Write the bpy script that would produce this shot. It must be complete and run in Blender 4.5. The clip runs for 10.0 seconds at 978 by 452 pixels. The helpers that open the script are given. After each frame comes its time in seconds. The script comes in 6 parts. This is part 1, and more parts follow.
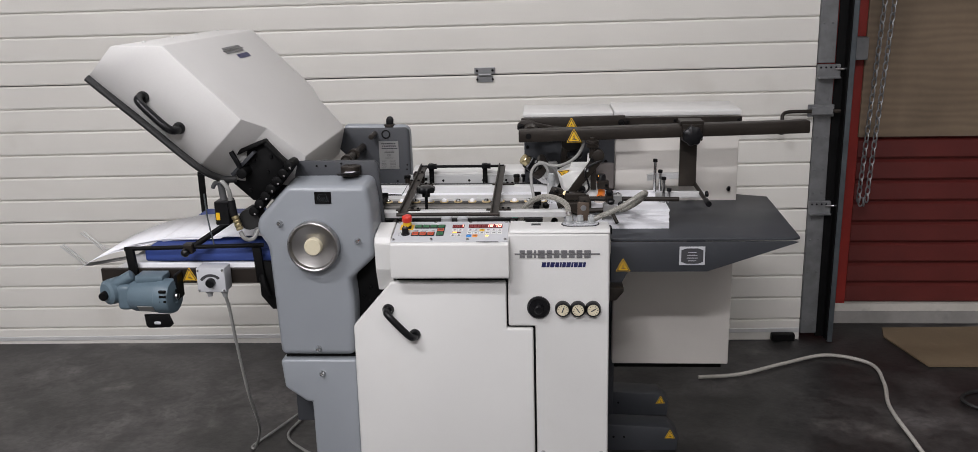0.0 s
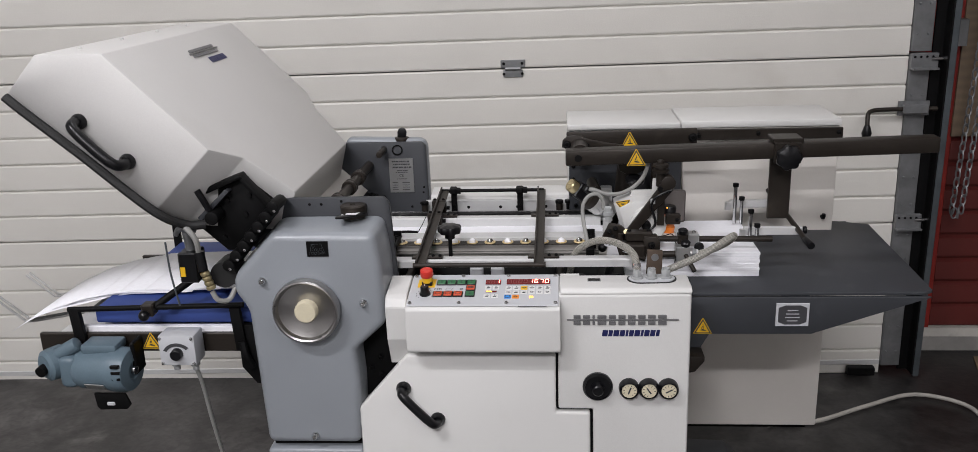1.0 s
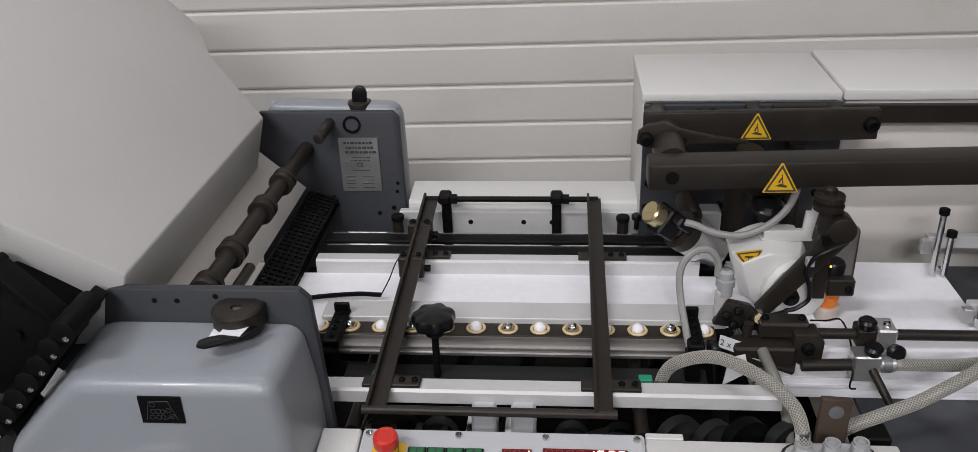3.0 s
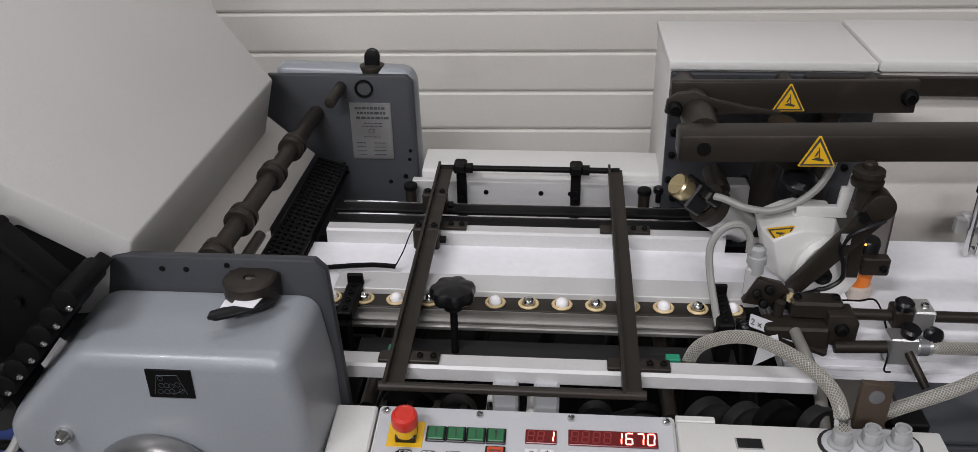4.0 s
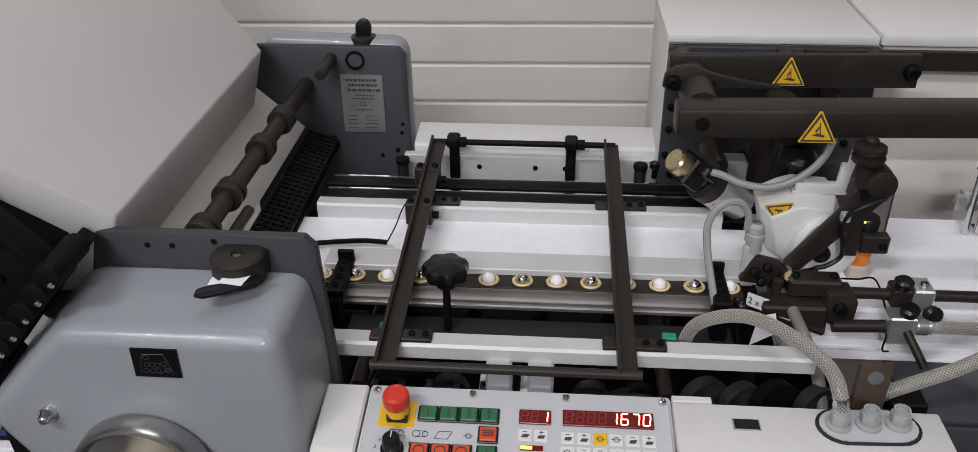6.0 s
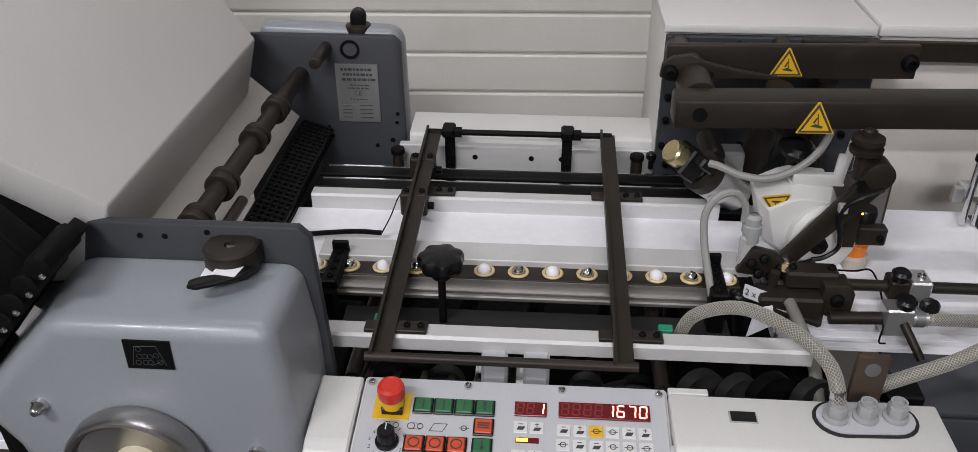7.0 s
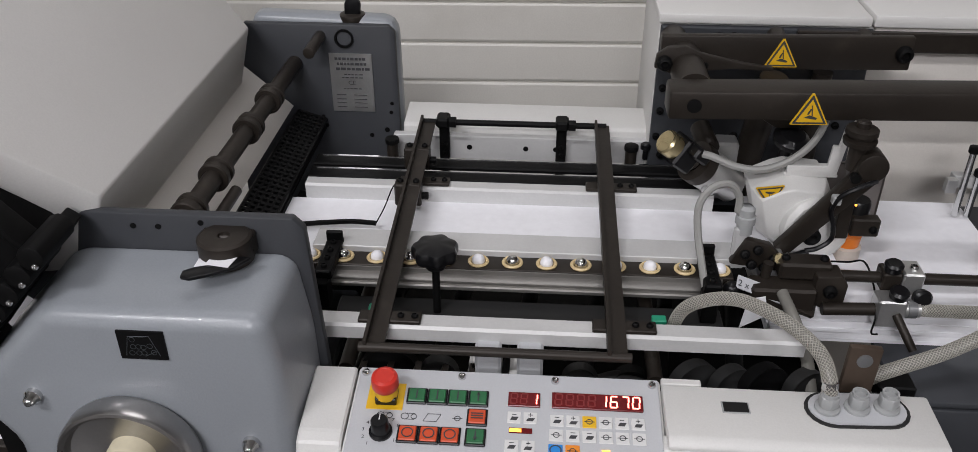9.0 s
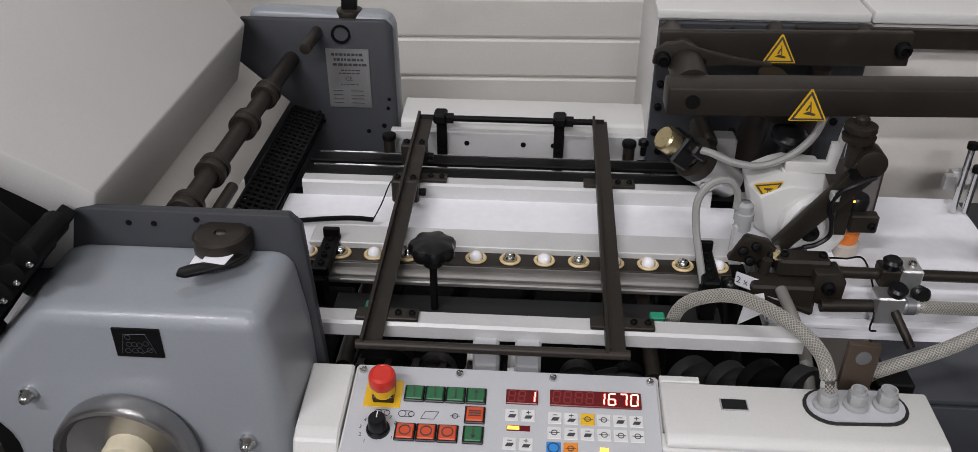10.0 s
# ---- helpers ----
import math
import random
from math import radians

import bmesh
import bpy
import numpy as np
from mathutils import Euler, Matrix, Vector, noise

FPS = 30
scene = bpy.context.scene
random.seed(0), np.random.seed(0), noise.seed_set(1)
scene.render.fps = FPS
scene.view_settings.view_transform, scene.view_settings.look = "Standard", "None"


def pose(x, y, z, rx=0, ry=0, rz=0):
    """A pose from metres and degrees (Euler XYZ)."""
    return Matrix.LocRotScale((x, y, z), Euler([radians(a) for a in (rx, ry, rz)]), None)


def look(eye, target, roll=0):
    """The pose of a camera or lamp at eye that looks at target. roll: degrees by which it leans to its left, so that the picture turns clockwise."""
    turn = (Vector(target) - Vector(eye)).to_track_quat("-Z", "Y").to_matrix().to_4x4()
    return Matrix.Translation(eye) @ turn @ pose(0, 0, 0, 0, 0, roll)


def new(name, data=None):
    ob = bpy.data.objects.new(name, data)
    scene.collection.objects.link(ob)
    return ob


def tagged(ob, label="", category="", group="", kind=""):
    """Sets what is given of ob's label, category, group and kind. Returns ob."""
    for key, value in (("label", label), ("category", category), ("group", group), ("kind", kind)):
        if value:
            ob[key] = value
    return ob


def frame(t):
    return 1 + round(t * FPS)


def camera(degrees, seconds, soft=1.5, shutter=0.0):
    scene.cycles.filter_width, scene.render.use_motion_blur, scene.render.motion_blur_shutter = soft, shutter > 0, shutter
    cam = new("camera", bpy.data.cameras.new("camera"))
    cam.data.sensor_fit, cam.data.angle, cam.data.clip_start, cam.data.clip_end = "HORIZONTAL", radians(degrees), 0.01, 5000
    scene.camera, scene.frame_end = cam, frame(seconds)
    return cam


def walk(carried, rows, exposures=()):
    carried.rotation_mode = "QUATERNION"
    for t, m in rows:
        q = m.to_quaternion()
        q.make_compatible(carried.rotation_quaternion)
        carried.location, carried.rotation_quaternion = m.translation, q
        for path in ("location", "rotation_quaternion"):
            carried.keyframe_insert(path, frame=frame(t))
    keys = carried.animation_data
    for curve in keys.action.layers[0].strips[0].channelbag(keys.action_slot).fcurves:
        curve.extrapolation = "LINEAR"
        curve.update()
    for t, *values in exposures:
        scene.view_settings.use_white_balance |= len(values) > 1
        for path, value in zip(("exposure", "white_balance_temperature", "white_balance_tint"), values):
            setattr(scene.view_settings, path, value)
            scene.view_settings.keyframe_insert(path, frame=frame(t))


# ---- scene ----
cam = camera(57.0, 10.0, soft=0.6)
PATH = [
    (0, (-0.166, -2.3, 1.535), (-0.296, -0.375, 1.009), -1.3),
    (0.5, (-0.2, -2.024, 1.572), (-0.335, -0.11, 1.009), -1.6),
    (1, (-0.271, -1.728, 1.564), (-0.422, 0.176, 0.974), -1.9),
    (1.5, (-0.277, -1.393, 1.568), (-0.457, 0.484, 0.901), -2.6),
    (2, (-0.344, -1.102, 1.553), (-0.522, 0.733, 0.777), -2.6),
    (2.5, (-0.348, -0.869, 1.555), (-0.528, 0.945, 0.732), -2.9),
    (2.7, (-0.348, -0.789, 1.556), (-0.524, 1.009, 0.699), -2.7),
    (3.8, (-0.387, -0.688, 1.527), (-0.546, 1.067, 0.581), -1.0),
    (4, (-0.391, -0.687, 1.527), (-0.546, 1.064, 0.574), -1.0),
    (4.5, (-0.393, -0.681, 1.524), (-0.543, 1.063, 0.556), -0.8),
    (5, (-0.395, -0.674, 1.523), (-0.54, 1.062, 0.541), -0.6),
    (5.5, (-0.394, -0.67, 1.522), (-0.536, 1.059, 0.527), -0.6),
    (7, (-0.396, -0.66, 1.517), (-0.52, 1.053, 0.492), -0.2),
    (7.5, (-0.394, -0.658, 1.518), (-0.517, 1.05, 0.484), -0.2),
    (8, (-0.395, -0.661, 1.521), (-0.512, 1.043, 0.48), -0.0),
    (8.5, (-0.395, -0.66, 1.52), (-0.509, 1.043, 0.476), 0.0),
    (9, (-0.395, -0.659, 1.519), (-0.507, 1.041, 0.473), 0.1),
    (9.5, (-0.395, -0.655, 1.518), (-0.503, 1.042, 0.465), 0.2),
    (10, (-0.396, -0.655, 1.518), (-0.501, 1.041, 0.463), 0.2),
]
walk(cam, [(t, look(eye, target, roll)) for t, eye, target, roll in PATH], exposures=((0, 0.0), (0.8, -0.05), (2.2, -0.2), (4.0, -0.25), (10.0, -0.3)))

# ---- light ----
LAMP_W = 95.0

world = bpy.data.worlds.new("world")
scene.world = world
world.use_nodes = True
world.node_tree.nodes["Background"].inputs[0].default_value = (0.75, 0.82, 1.0, 1)
world.node_tree.nodes["Background"].inputs[1].default_value = 0.02


def assumed_lamp(name, x, y, z, lx, ly, watts):
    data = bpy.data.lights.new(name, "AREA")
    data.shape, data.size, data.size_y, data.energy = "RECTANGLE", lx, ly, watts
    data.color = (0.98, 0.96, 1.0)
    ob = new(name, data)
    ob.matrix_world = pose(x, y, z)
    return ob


# ---- materials ----
def mat(name, color, rough=0.5, metal=0.0, var=0.06, scale=6.0, bump=0.0, bscale=200.0, spots=0.0, spot_color=(0.05, 0.05, 0.05), spot_scale=14.0, rvar=0.1, coat=0.0, spec=0.5):
    """A painted or metal surface: two scales of tint variation, uneven gloss, fine relief, sparse stains."""
    m = bpy.data.materials.new(name)
    m.use_nodes = True
    nt = m.node_tree
    n, link = nt.nodes, nt.links.new
    b = n["Principled BSDF"]
    tc = n.new("ShaderNodeTexCoord")
    big = n.new("ShaderNodeTexNoise")
    big.inputs["Scale"].default_value, big.inputs["Detail"].default_value = scale, 5
    fine = n.new("ShaderNodeTexNoise")
    fine.inputs["Scale"].default_value, fine.inputs["Detail"].default_value = bscale, 3
    for x in (big, fine):
        link(tc.outputs["Object"], x.inputs["Vector"])
    ramp = n.new("ShaderNodeValToRGB")
    c = Vector(color[:3])
    ramp.color_ramp.elements[0].position, ramp.color_ramp.elements[1].position = 0.3, 0.7
    ramp.color_ramp.elements[0].color = (*(c * (1 - var)), 1)
    ramp.color_ramp.elements[1].color = (*[min(v, 0.95) for v in c * (1 + var)], 1)
    link(big.outputs["Fac"], ramp.inputs["Fac"])
    mixf = n.new("ShaderNodeMixRGB")
    mixf.blend_type = "MULTIPLY"
    mixf.inputs["Fac"].default_value = 0.12
    link(ramp.outputs["Color"], mixf.inputs["Color1"])
    link(fine.outputs["Fac"], mixf.inputs["Color2"])
    out = mixf.outputs["Color"]
    if spots:
        sp = n.new("ShaderNodeTexNoise")
        sp.inputs["Scale"].default_value, sp.inputs["Detail"].default_value = spot_scale, 8
        link(tc.outputs["Object"], sp.inputs["Vector"])
        r2 = n.new("ShaderNodeValToRGB")
        r2.color_ramp.elements[0].position, r2.color_ramp.elements[1].position = 0.60, 0.74
        r2.color_ramp.elements[0].color, r2.color_ramp.elements[1].color = (0, 0, 0, 1), (spots, spots, spots, 1)
        link(sp.outputs["Fac"], r2.inputs["Fac"])
        mx = n.new("ShaderNodeMixRGB")
        link(r2.outputs["Color"], mx.inputs["Fac"])
        link(out, mx.inputs["Color1"])
        mx.inputs["Color2"].default_value = (*spot_color, 1)
        out = mx.outputs["Color"]
    link(out, b.inputs["Base Color"])
    mr = n.new("ShaderNodeMapRange")
    mr.inputs["To Min"].default_value, mr.inputs["To Max"].default_value = max(rough - rvar, 0.04), min(rough + rvar, 1)
    link(big.outputs["Fac"], mr.inputs["Value"])
    link(mr.outputs["Result"], b.inputs["Roughness"])
    b.inputs["Metallic"].default_value = metal
    b.inputs["Coat Weight"].default_value = coat
    b.inputs["Specular IOR Level"].default_value = spec
    if bump:
        bp = n.new("ShaderNodeBump")
        bp.inputs["Strength"].default_value, bp.inputs["Distance"].default_value = bump, 0.002
        link(fine.outputs["Fac"], bp.inputs["Height"])
        link(bp.outputs["Normal"], b.inputs["Normal"])
    return m


def glow(name, color, strength):
    m = bpy.data.materials.new(name)
    m.use_nodes = True
    b = m.node_tree.nodes["Principled BSDF"]
    b.inputs["Base Color"].default_value = (*color, 1)
    b.inputs["Emission Color"].default_value = (*color, 1)
    b.inputs["Emission Strength"].default_value = strength
    return m


def floor_material():
    m = mat("worn_concrete", (0.050, 0.047, 0.046), 0.42, var=0.6, scale=1.9, bump=0.35, bscale=45, spots=0.75, spot_color=(0.17, 0.16, 0.15), spot_scale=2.2, rvar=0.25)
    n, link = m.node_tree.nodes, m.node_tree.links.new
    b = n["Principled BSDF"]
    src = b.inputs["Base Color"].links[0].from_socket
    tc = n.new("ShaderNodeTexCoord")
    for scale, detail, lo, hi, fac in ((7.0, 12, 0.38, 0.62, 0.8), (38.0, 8, 0.35, 0.60, 0.5), (0.9, 5, 0.42, 0.58, 0.7)):
        t = n.new("ShaderNodeTexNoise")
        t.inputs["Scale"].default_value, t.inputs["Detail"].default_value, t.inputs["Distortion"].default_value = scale, detail, 0.6
        link(tc.outputs["Object"], t.inputs["Vector"])
        r = n.new("ShaderNodeValToRGB")
        r.color_ramp.elements[0].position, r.color_ramp.elements[1].position = lo, hi
        r.color_ramp.elements[0].color, r.color_ramp.elements[1].color = (0.45, 0.45, 0.45, 1), (1.25, 1.25, 1.25, 1)
        link(t.outputs["Fac"], r.inputs["Fac"])
        mx = n.new("ShaderNodeMixRGB")
        mx.blend_type, mx.inputs["Fac"].default_value = "MULTIPLY", fac
        link(src, mx.inputs["Color1"])
        link(r.outputs["Color"], mx.inputs["Color2"])
        src = mx.outputs["Color"]
    link(src, b.inputs["Base Color"])
    return m


def wood_material():
    m = mat("plywood", (0.205, 0.150, 0.098), 0.6, var=0.2, scale=3, bump=0.15, bscale=80, spots=0.3, spot_color=(0.2, 0.13, 0.08), spot_scale=5)
    n, link = m.node_tree.nodes, m.node_tree.links.new
    b = n["Principled BSDF"]
    src = b.inputs["Base Color"].links[0].from_socket
    w = n.new("ShaderNodeTexWave")
    w.bands_direction = "Z"
    w.inputs["Scale"].default_value, w.inputs["Distortion"].default_value, w.inputs["Detail"].default_value = 9, 7, 3
    tc = n.new("ShaderNodeTexCoord")
    mp = n.new("ShaderNodeMapping")
    mp.inputs["Scale"].default_value = (0.25, 1, 1)
    link(tc.outputs["Object"], mp.inputs["Vector"])
    link(mp.outputs["Vector"], w.inputs["Vector"])
    mx = n.new("ShaderNodeMixRGB")
    mx.blend_type, mx.inputs["Fac"].default_value = "MULTIPLY", 0.16
    link(src, mx.inputs["Color1"])
    link(w.outputs["Color"], mx.inputs["Color2"])
    link(mx.outputs["Color"], b.inputs["Base Color"])
    return m


WHITE = mat("white_enamel", (0.68, 0.675, 0.655), 0.42, var=0.03, scale=3, bump=0.05, bscale=500, spots=0.12, spot_color=(0.45, 0.42, 0.37), spot_scale=7)
CREAM = mat("aged_white_enamel", (0.66, 0.63, 0.585), 0.45, var=0.05, scale=4, bump=0.05, bscale=500, spots=0.2, spot_color=(0.42, 0.37, 0.31), spot_scale=4)
PANELGREY = mat("light_grey_panel", (0.53, 0.54, 0.56), 0.4, var=0.02, bscale=600)
LIGHTGREY = mat("light_grey_hammer_paint", (0.275, 0.295, 0.318), 0.32, var=0.03, scale=5, bump=0.10, bscale=420, coat=0.15)
SLATE = mat("slate_grey_paint", (0.043, 0.046, 0.052), 0.48, var=0.07, scale=6, bump=0.06, bscale=400, spots=0.25, spot_color=(0.13, 0.135, 0.14), spot_scale=9, spec=0.35)
STEEL_D = mat("dark_burnished_steel", (0.027, 0.022, 0.018), 0.42, spec=0.3, metal=0.25, var=0.18, scale=9, bump=0.08, bscale=160, spots=0.35, spot_color=(0.06, 0.05, 0.04), spot_scale=20)
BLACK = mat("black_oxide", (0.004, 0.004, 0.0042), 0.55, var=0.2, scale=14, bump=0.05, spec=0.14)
PLASTIC = mat("black_plastic", (0.005, 0.005, 0.006), 0.32, var=0.1, scale=20, bump=0.02, spec=0.35)
RUBBER = mat("black_rubber", (0.015, 0.015, 0.015), 0.6, var=0.15)
ALU = mat("brushed_aluminium", (0.62, 0.62, 0.61), 0.32, metal=0.85, var=0.06, scale=12, bump=0.06, bscale=300)
RAILSTEEL = mat("dull_rail_aluminium", (0.26, 0.25, 0.235), 0.42, metal=0.7, var=0.12, scale=14, bump=0.06, bscale=300)
ALUWHITE = mat("silver_anodised", (0.62, 0.62, 0.615), 0.45, metal=0.15, var=0.05, scale=12, bump=0.04, bscale=300)
CHROME = mat("polished_steel", (0.7, 0.7, 0.7), 0.14, metal=1.0, var=0.03)
GALV = mat("galvanised_steel", (0.24, 0.245, 0.25), 0.42, metal=0.6, var=0.16, scale=22, bump=0.08, bscale=90, spots=0.3, spot_color=(0.16, 0.16, 0.15), spot_scale=9)
GALVDARK = mat("weathered_track_steel", (0.10, 0.115, 0.125), 0.48, metal=0.5, var=0.2, scale=15, bump=0.1, bscale=120)
BRASS = mat("brass", (0.62, 0.52, 0.30), 0.28, metal=0.9, var=0.05)
MOTORBLUE = mat("blue_grey_motor_paint", (0.115, 0.165, 0.20), 0.4, var=0.08, scale=16, bump=0.12, bscale=260)
BELTBLUE = mat("blue_belt", (0.030, 0.062, 0.25), 0.55, var=0.08, bump=0.1, bscale=500)
PAPER = mat("white_paper", (0.90, 0.90, 0.93), 0.7, var=0.012, scale=3, bscale=90)
YELLOW = mat("yellow_sticker", (0.80, 0.47, 0.012), 0.45, var=0.03)
RED = mat("red_plastic", (0.62, 0.035, 0.022), 0.35, var=0.04)
ORANGE = mat("translucent_orange_plastic", (0.78, 0.20, 0.02), 0.3, var=0.06)
GREEN = mat("green_key", (0.02, 0.14, 0.05), 0.4, var=0.05)
REDKEY = mat("red_key", (0.62, 0.075, 0.02), 0.4, var=0.05)
BLUEKEY = mat("blue_key", (0.02, 0.26, 0.72), 0.4, var=0.03)
WHEELSTEEL = mat("turned_steel", (0.46, 0.45, 0.44), 0.30, metal=1.0, var=0.05, scale=10, bump=0.05, bscale=300)
CREAMPLASTIC = mat("cream_plastic", (0.66, 0.60, 0.44), 0.4, var=0.03)
RING = mat("yellowed_nylon", (0.72, 0.56, 0.30), 0.4, var=0.06)
GREYPLASTIC = mat("grey_plastic", (0.36, 0.37, 0.37), 0.45, var=0.03)
HOSE = mat("braided_clear_hose", (0.20, 0.195, 0.175), 0.2, var=0.12, scale=30, bump=0.1, bscale=350)
GREYCABLE = mat("grey_cable", (0.30, 0.30, 0.285), 0.5, var=0.05)
WHITECABLE = mat("dirty_white_cable", (0.46, 0.44, 0.40), 0.55, var=0.1, scale=12)
BLUEINK = mat("dark_blue_print", (0.012, 0.016, 0.085), 0.4, var=0.05)
GREYINK = mat("grey_logo_metal", (0.20, 0.20, 0.205), 0.35, metal=0.4, var=0.05)
DARKINK = mat("dark_print", (0.05, 0.05, 0.055), 0.5, var=0.05)
DISPLAYRED = mat("dark_red_display", (0.14, 0.008, 0.01), 0.18, var=0.05)
LEDRED = glow("lit_red_digit", (1.0, 0.22, 0.17), 6.0)
LEDAMBER = glow("lit_amber_bar", (1.0, 0.42, 0.06), 3.0)
DOORWHITE = mat("white_door_steel", (0.74, 0.72, 0.67), 0.42, var=0.035, scale=2.5, bump=0.22, bscale=240, spots=0.22, spot_color=(0.40, 0.36, 0.30), spot_scale=3.2)
REDBOARD = mat("red_brown_paint", (0.105, 0.013, 0.010), 0.55, var=0.16, scale=5, bump=0.12, bscale=90, spots=0.3, spot_color=(0.08, 0.014, 0.012), spot_scale=6)
REDJAMB = mat("bright_red_paint", (0.24, 0.016, 0.010), 0.5, var=0.14, scale=6, bump=0.1, bscale=90)
CONCRETE = mat("rough_concrete", (0.25, 0.24, 0.225), 0.8, var=0.2, scale=7, bump=0.5, bscale=60, spots=0.4, spot_color=(0.1, 0.1, 0.095))
WHITEWASH = mat("flaking_white_paint", (0.45, 0.43, 0.39), 0.7, var=0.08, scale=9, bump=0.3, bscale=60, spots=0.8, spot_color=(0.22, 0.21, 0.19), spot_scale=10)
HOODWHITE = mat("pale_grey_enamel", (0.70, 0.69, 0.67), 0.45, var=0.03, scale=3, bump=0.05, bscale=500, spots=0.12, spot_color=(0.42, 0.38, 0.33), spot_scale=4)
FLOOR = floor_material()
PLY = wood_material()
CARD = mat("brown_floor_sheet", (0.17, 0.125, 0.075), 0.7, var=0.15, scale=3, bump=0.1, bscale=80, spots=0.3, spot_color=(0.26, 0.2, 0.13))
CEIL = mat("hall_ceiling_white", (0.62, 0.62, 0.60), 0.8, var=0.06, scale=1)
HALLWALL = mat("hall_wall_paint", (0.42, 0.41, 0.40), 0.8, var=0.08, scale=1)


# ---- mesh tools ----
ROOT = {}


def thing(name, at, label, category, group="", kind=""):
    ob = new(name)
    ob.location = at
    ob.empty_display_size = 0.05
    ROOT[ob.name] = Vector(at)
    return tagged(ob, label, category, group, kind)


def part(name, bm, material, parent=None, label="", smooth=True, kind=""):
    me = bpy.data.meshes.new(name)
    off = ROOT[parent.name] if parent is not None else Vector((0, 0, 0))
    bmesh.ops.translate(bm, verts=bm.verts, vec=-off)
    bmesh.ops.recalc_face_normals(bm, faces=bm.faces)
    bm.to_mesh(me)
    bm.free()
    me.materials.append(material)
    if smooth:
        me.shade_smooth()
        me.set_sharp_from_angle(angle=radians(32))
    ob = new(name, me)
    if parent is not None:
        ob.parent = parent
        ROOT[ob.name] = off
    return tagged(ob, label, kind=kind)


def solo(name, bm, material, label, category="", group="", kind="", smooth=True):
    ob = part(name, bm, material, None, label, smooth)
    return tagged(ob, label, category, group, kind)


def again(ob, offset, parent=None):
    """Another piece on the same mesh, moved by offset."""
    o = ob.copy()
    scene.collection.objects.link(o)
    o.parent = parent or ob.parent
    o.location = ob.location + Vector(offset)
    ROOT[o.name] = ROOT.get(ob.name, Vector((0, 0, 0))) - Vector(offset)
    return o


def box(x0, x1, y0, y1, z0, z1, bev=0.0015, seg=1, bm=None):
    b = bmesh.new()
    bmesh.ops.create_cube(b, size=1)
    for v in b.verts:
        v.co = ((x0 + x1) / 2 + v.co.x * (x1 - x0), (y0 + y1) / 2 + v.co.y * (y1 - y0), (z0 + z1) / 2 + v.co.z * (z1 - z0))
    if bev:
        bmesh.ops.bevel(b, geom=b.edges[:], offset=bev, segments=seg, affect="EDGES", profile=0.5)
    return join(bm, b)


def join(bm, b):
    if bm is None:
        return b
    me = bpy.data.meshes.new("tmp")
    b.to_mesh(me)
    b.free()
    bm.from_mesh(me)
    bpy.data.meshes.remove(me)
    return bm


def prism(poly, d0, d1, axis="y", bev=0.0, seg=2, bm=None):
    """A polygon pushed along an axis. poly: (x, z) for y, (y, z) for x, (x, y) for z."""
    b = bmesh.new()

    def place(p, d):
        return {"y": (p[0], d, p[1]), "x": (d, p[0], p[1]), "z": (p[0], p[1], d)}[axis]

    lo = [b.verts.new(place(p, d0)) for p in poly]
    hi = [b.verts.new(place(p, d1)) for p in poly]
    b.faces.new(lo)
    b.faces.new(hi[::-1])
    for i in range(len(poly)):
        j = (i + 1) % len(poly)
        b.faces.new((lo[j], lo[i], hi[i], hi[j]))
    bmesh.ops.recalc_face_normals(b, faces=b.faces)
    if bev:
        bmesh.ops.bevel(b, geom=b.edges[:], offset=bev, segments=seg, affect="EDGES", profile=0.5)
    return join(bm, b)


def cyl(p0, p1, r, r1=None, seg=20, bm=None, bev=0.0):
    b = bmesh.new()
    p0, p1 = Vector(p0), Vector(p1)
    d = p1 - p0
    bmesh.ops.create_cone(b, cap_ends=True, segments=seg, radius1=r, radius2=r if r1 is None else r1, depth=d.length)
    if bev:
        caps = [e for e in b.edges if all(abs(abs(v.co.z) - d.length / 2) < 1e-6 for v in e.verts) and len(e.link_faces) == 2]
        bmesh.ops.bevel(b, geom=caps, offset=bev, segments=2, affect="EDGES", profile=0.5)
    m = Matrix.Translation((p0 + p1) / 2) @ d.to_track_quat("Z", "Y").to_matrix().to_4x4()
    bmesh.ops.transform(b, matrix=m, verts=b.verts)
    return join(bm, b)


def lathe(profile, p0, direction, seg=32, bm=None):
    """profile: (radius, height) turned round the line from p0 along direction."""
    b = bmesh.new()
    m = Matrix.Translation(p0) @ Vector(direction).to_track_quat("Z", "Y").to_matrix().to_4x4()
    rings = []
    for r, h in profile:
        if r < 1e-6:
            rings.append([b.verts.new(m @ Vector((0, 0, h)))])
        else:
            rings.append([b.verts.new(m @ Vector((r * math.cos(a), r * math.sin(a), h))) for a in [2 * math.pi * i / seg for i in range(seg)]])
    for a, c in zip(rings, rings[1:]):
        for i in range(seg):
            j = (i + 1) % seg
            q = [a[i % len(a)], a[j % len(a)], c[j % len(c)], c[i % len(c)]]
            q = list(dict.fromkeys(q))
            if len(q) > 2:
                b.faces.new(q)
    bmesh.ops.recalc_face_normals(b, faces=b.faces)
    return join(bm, b)


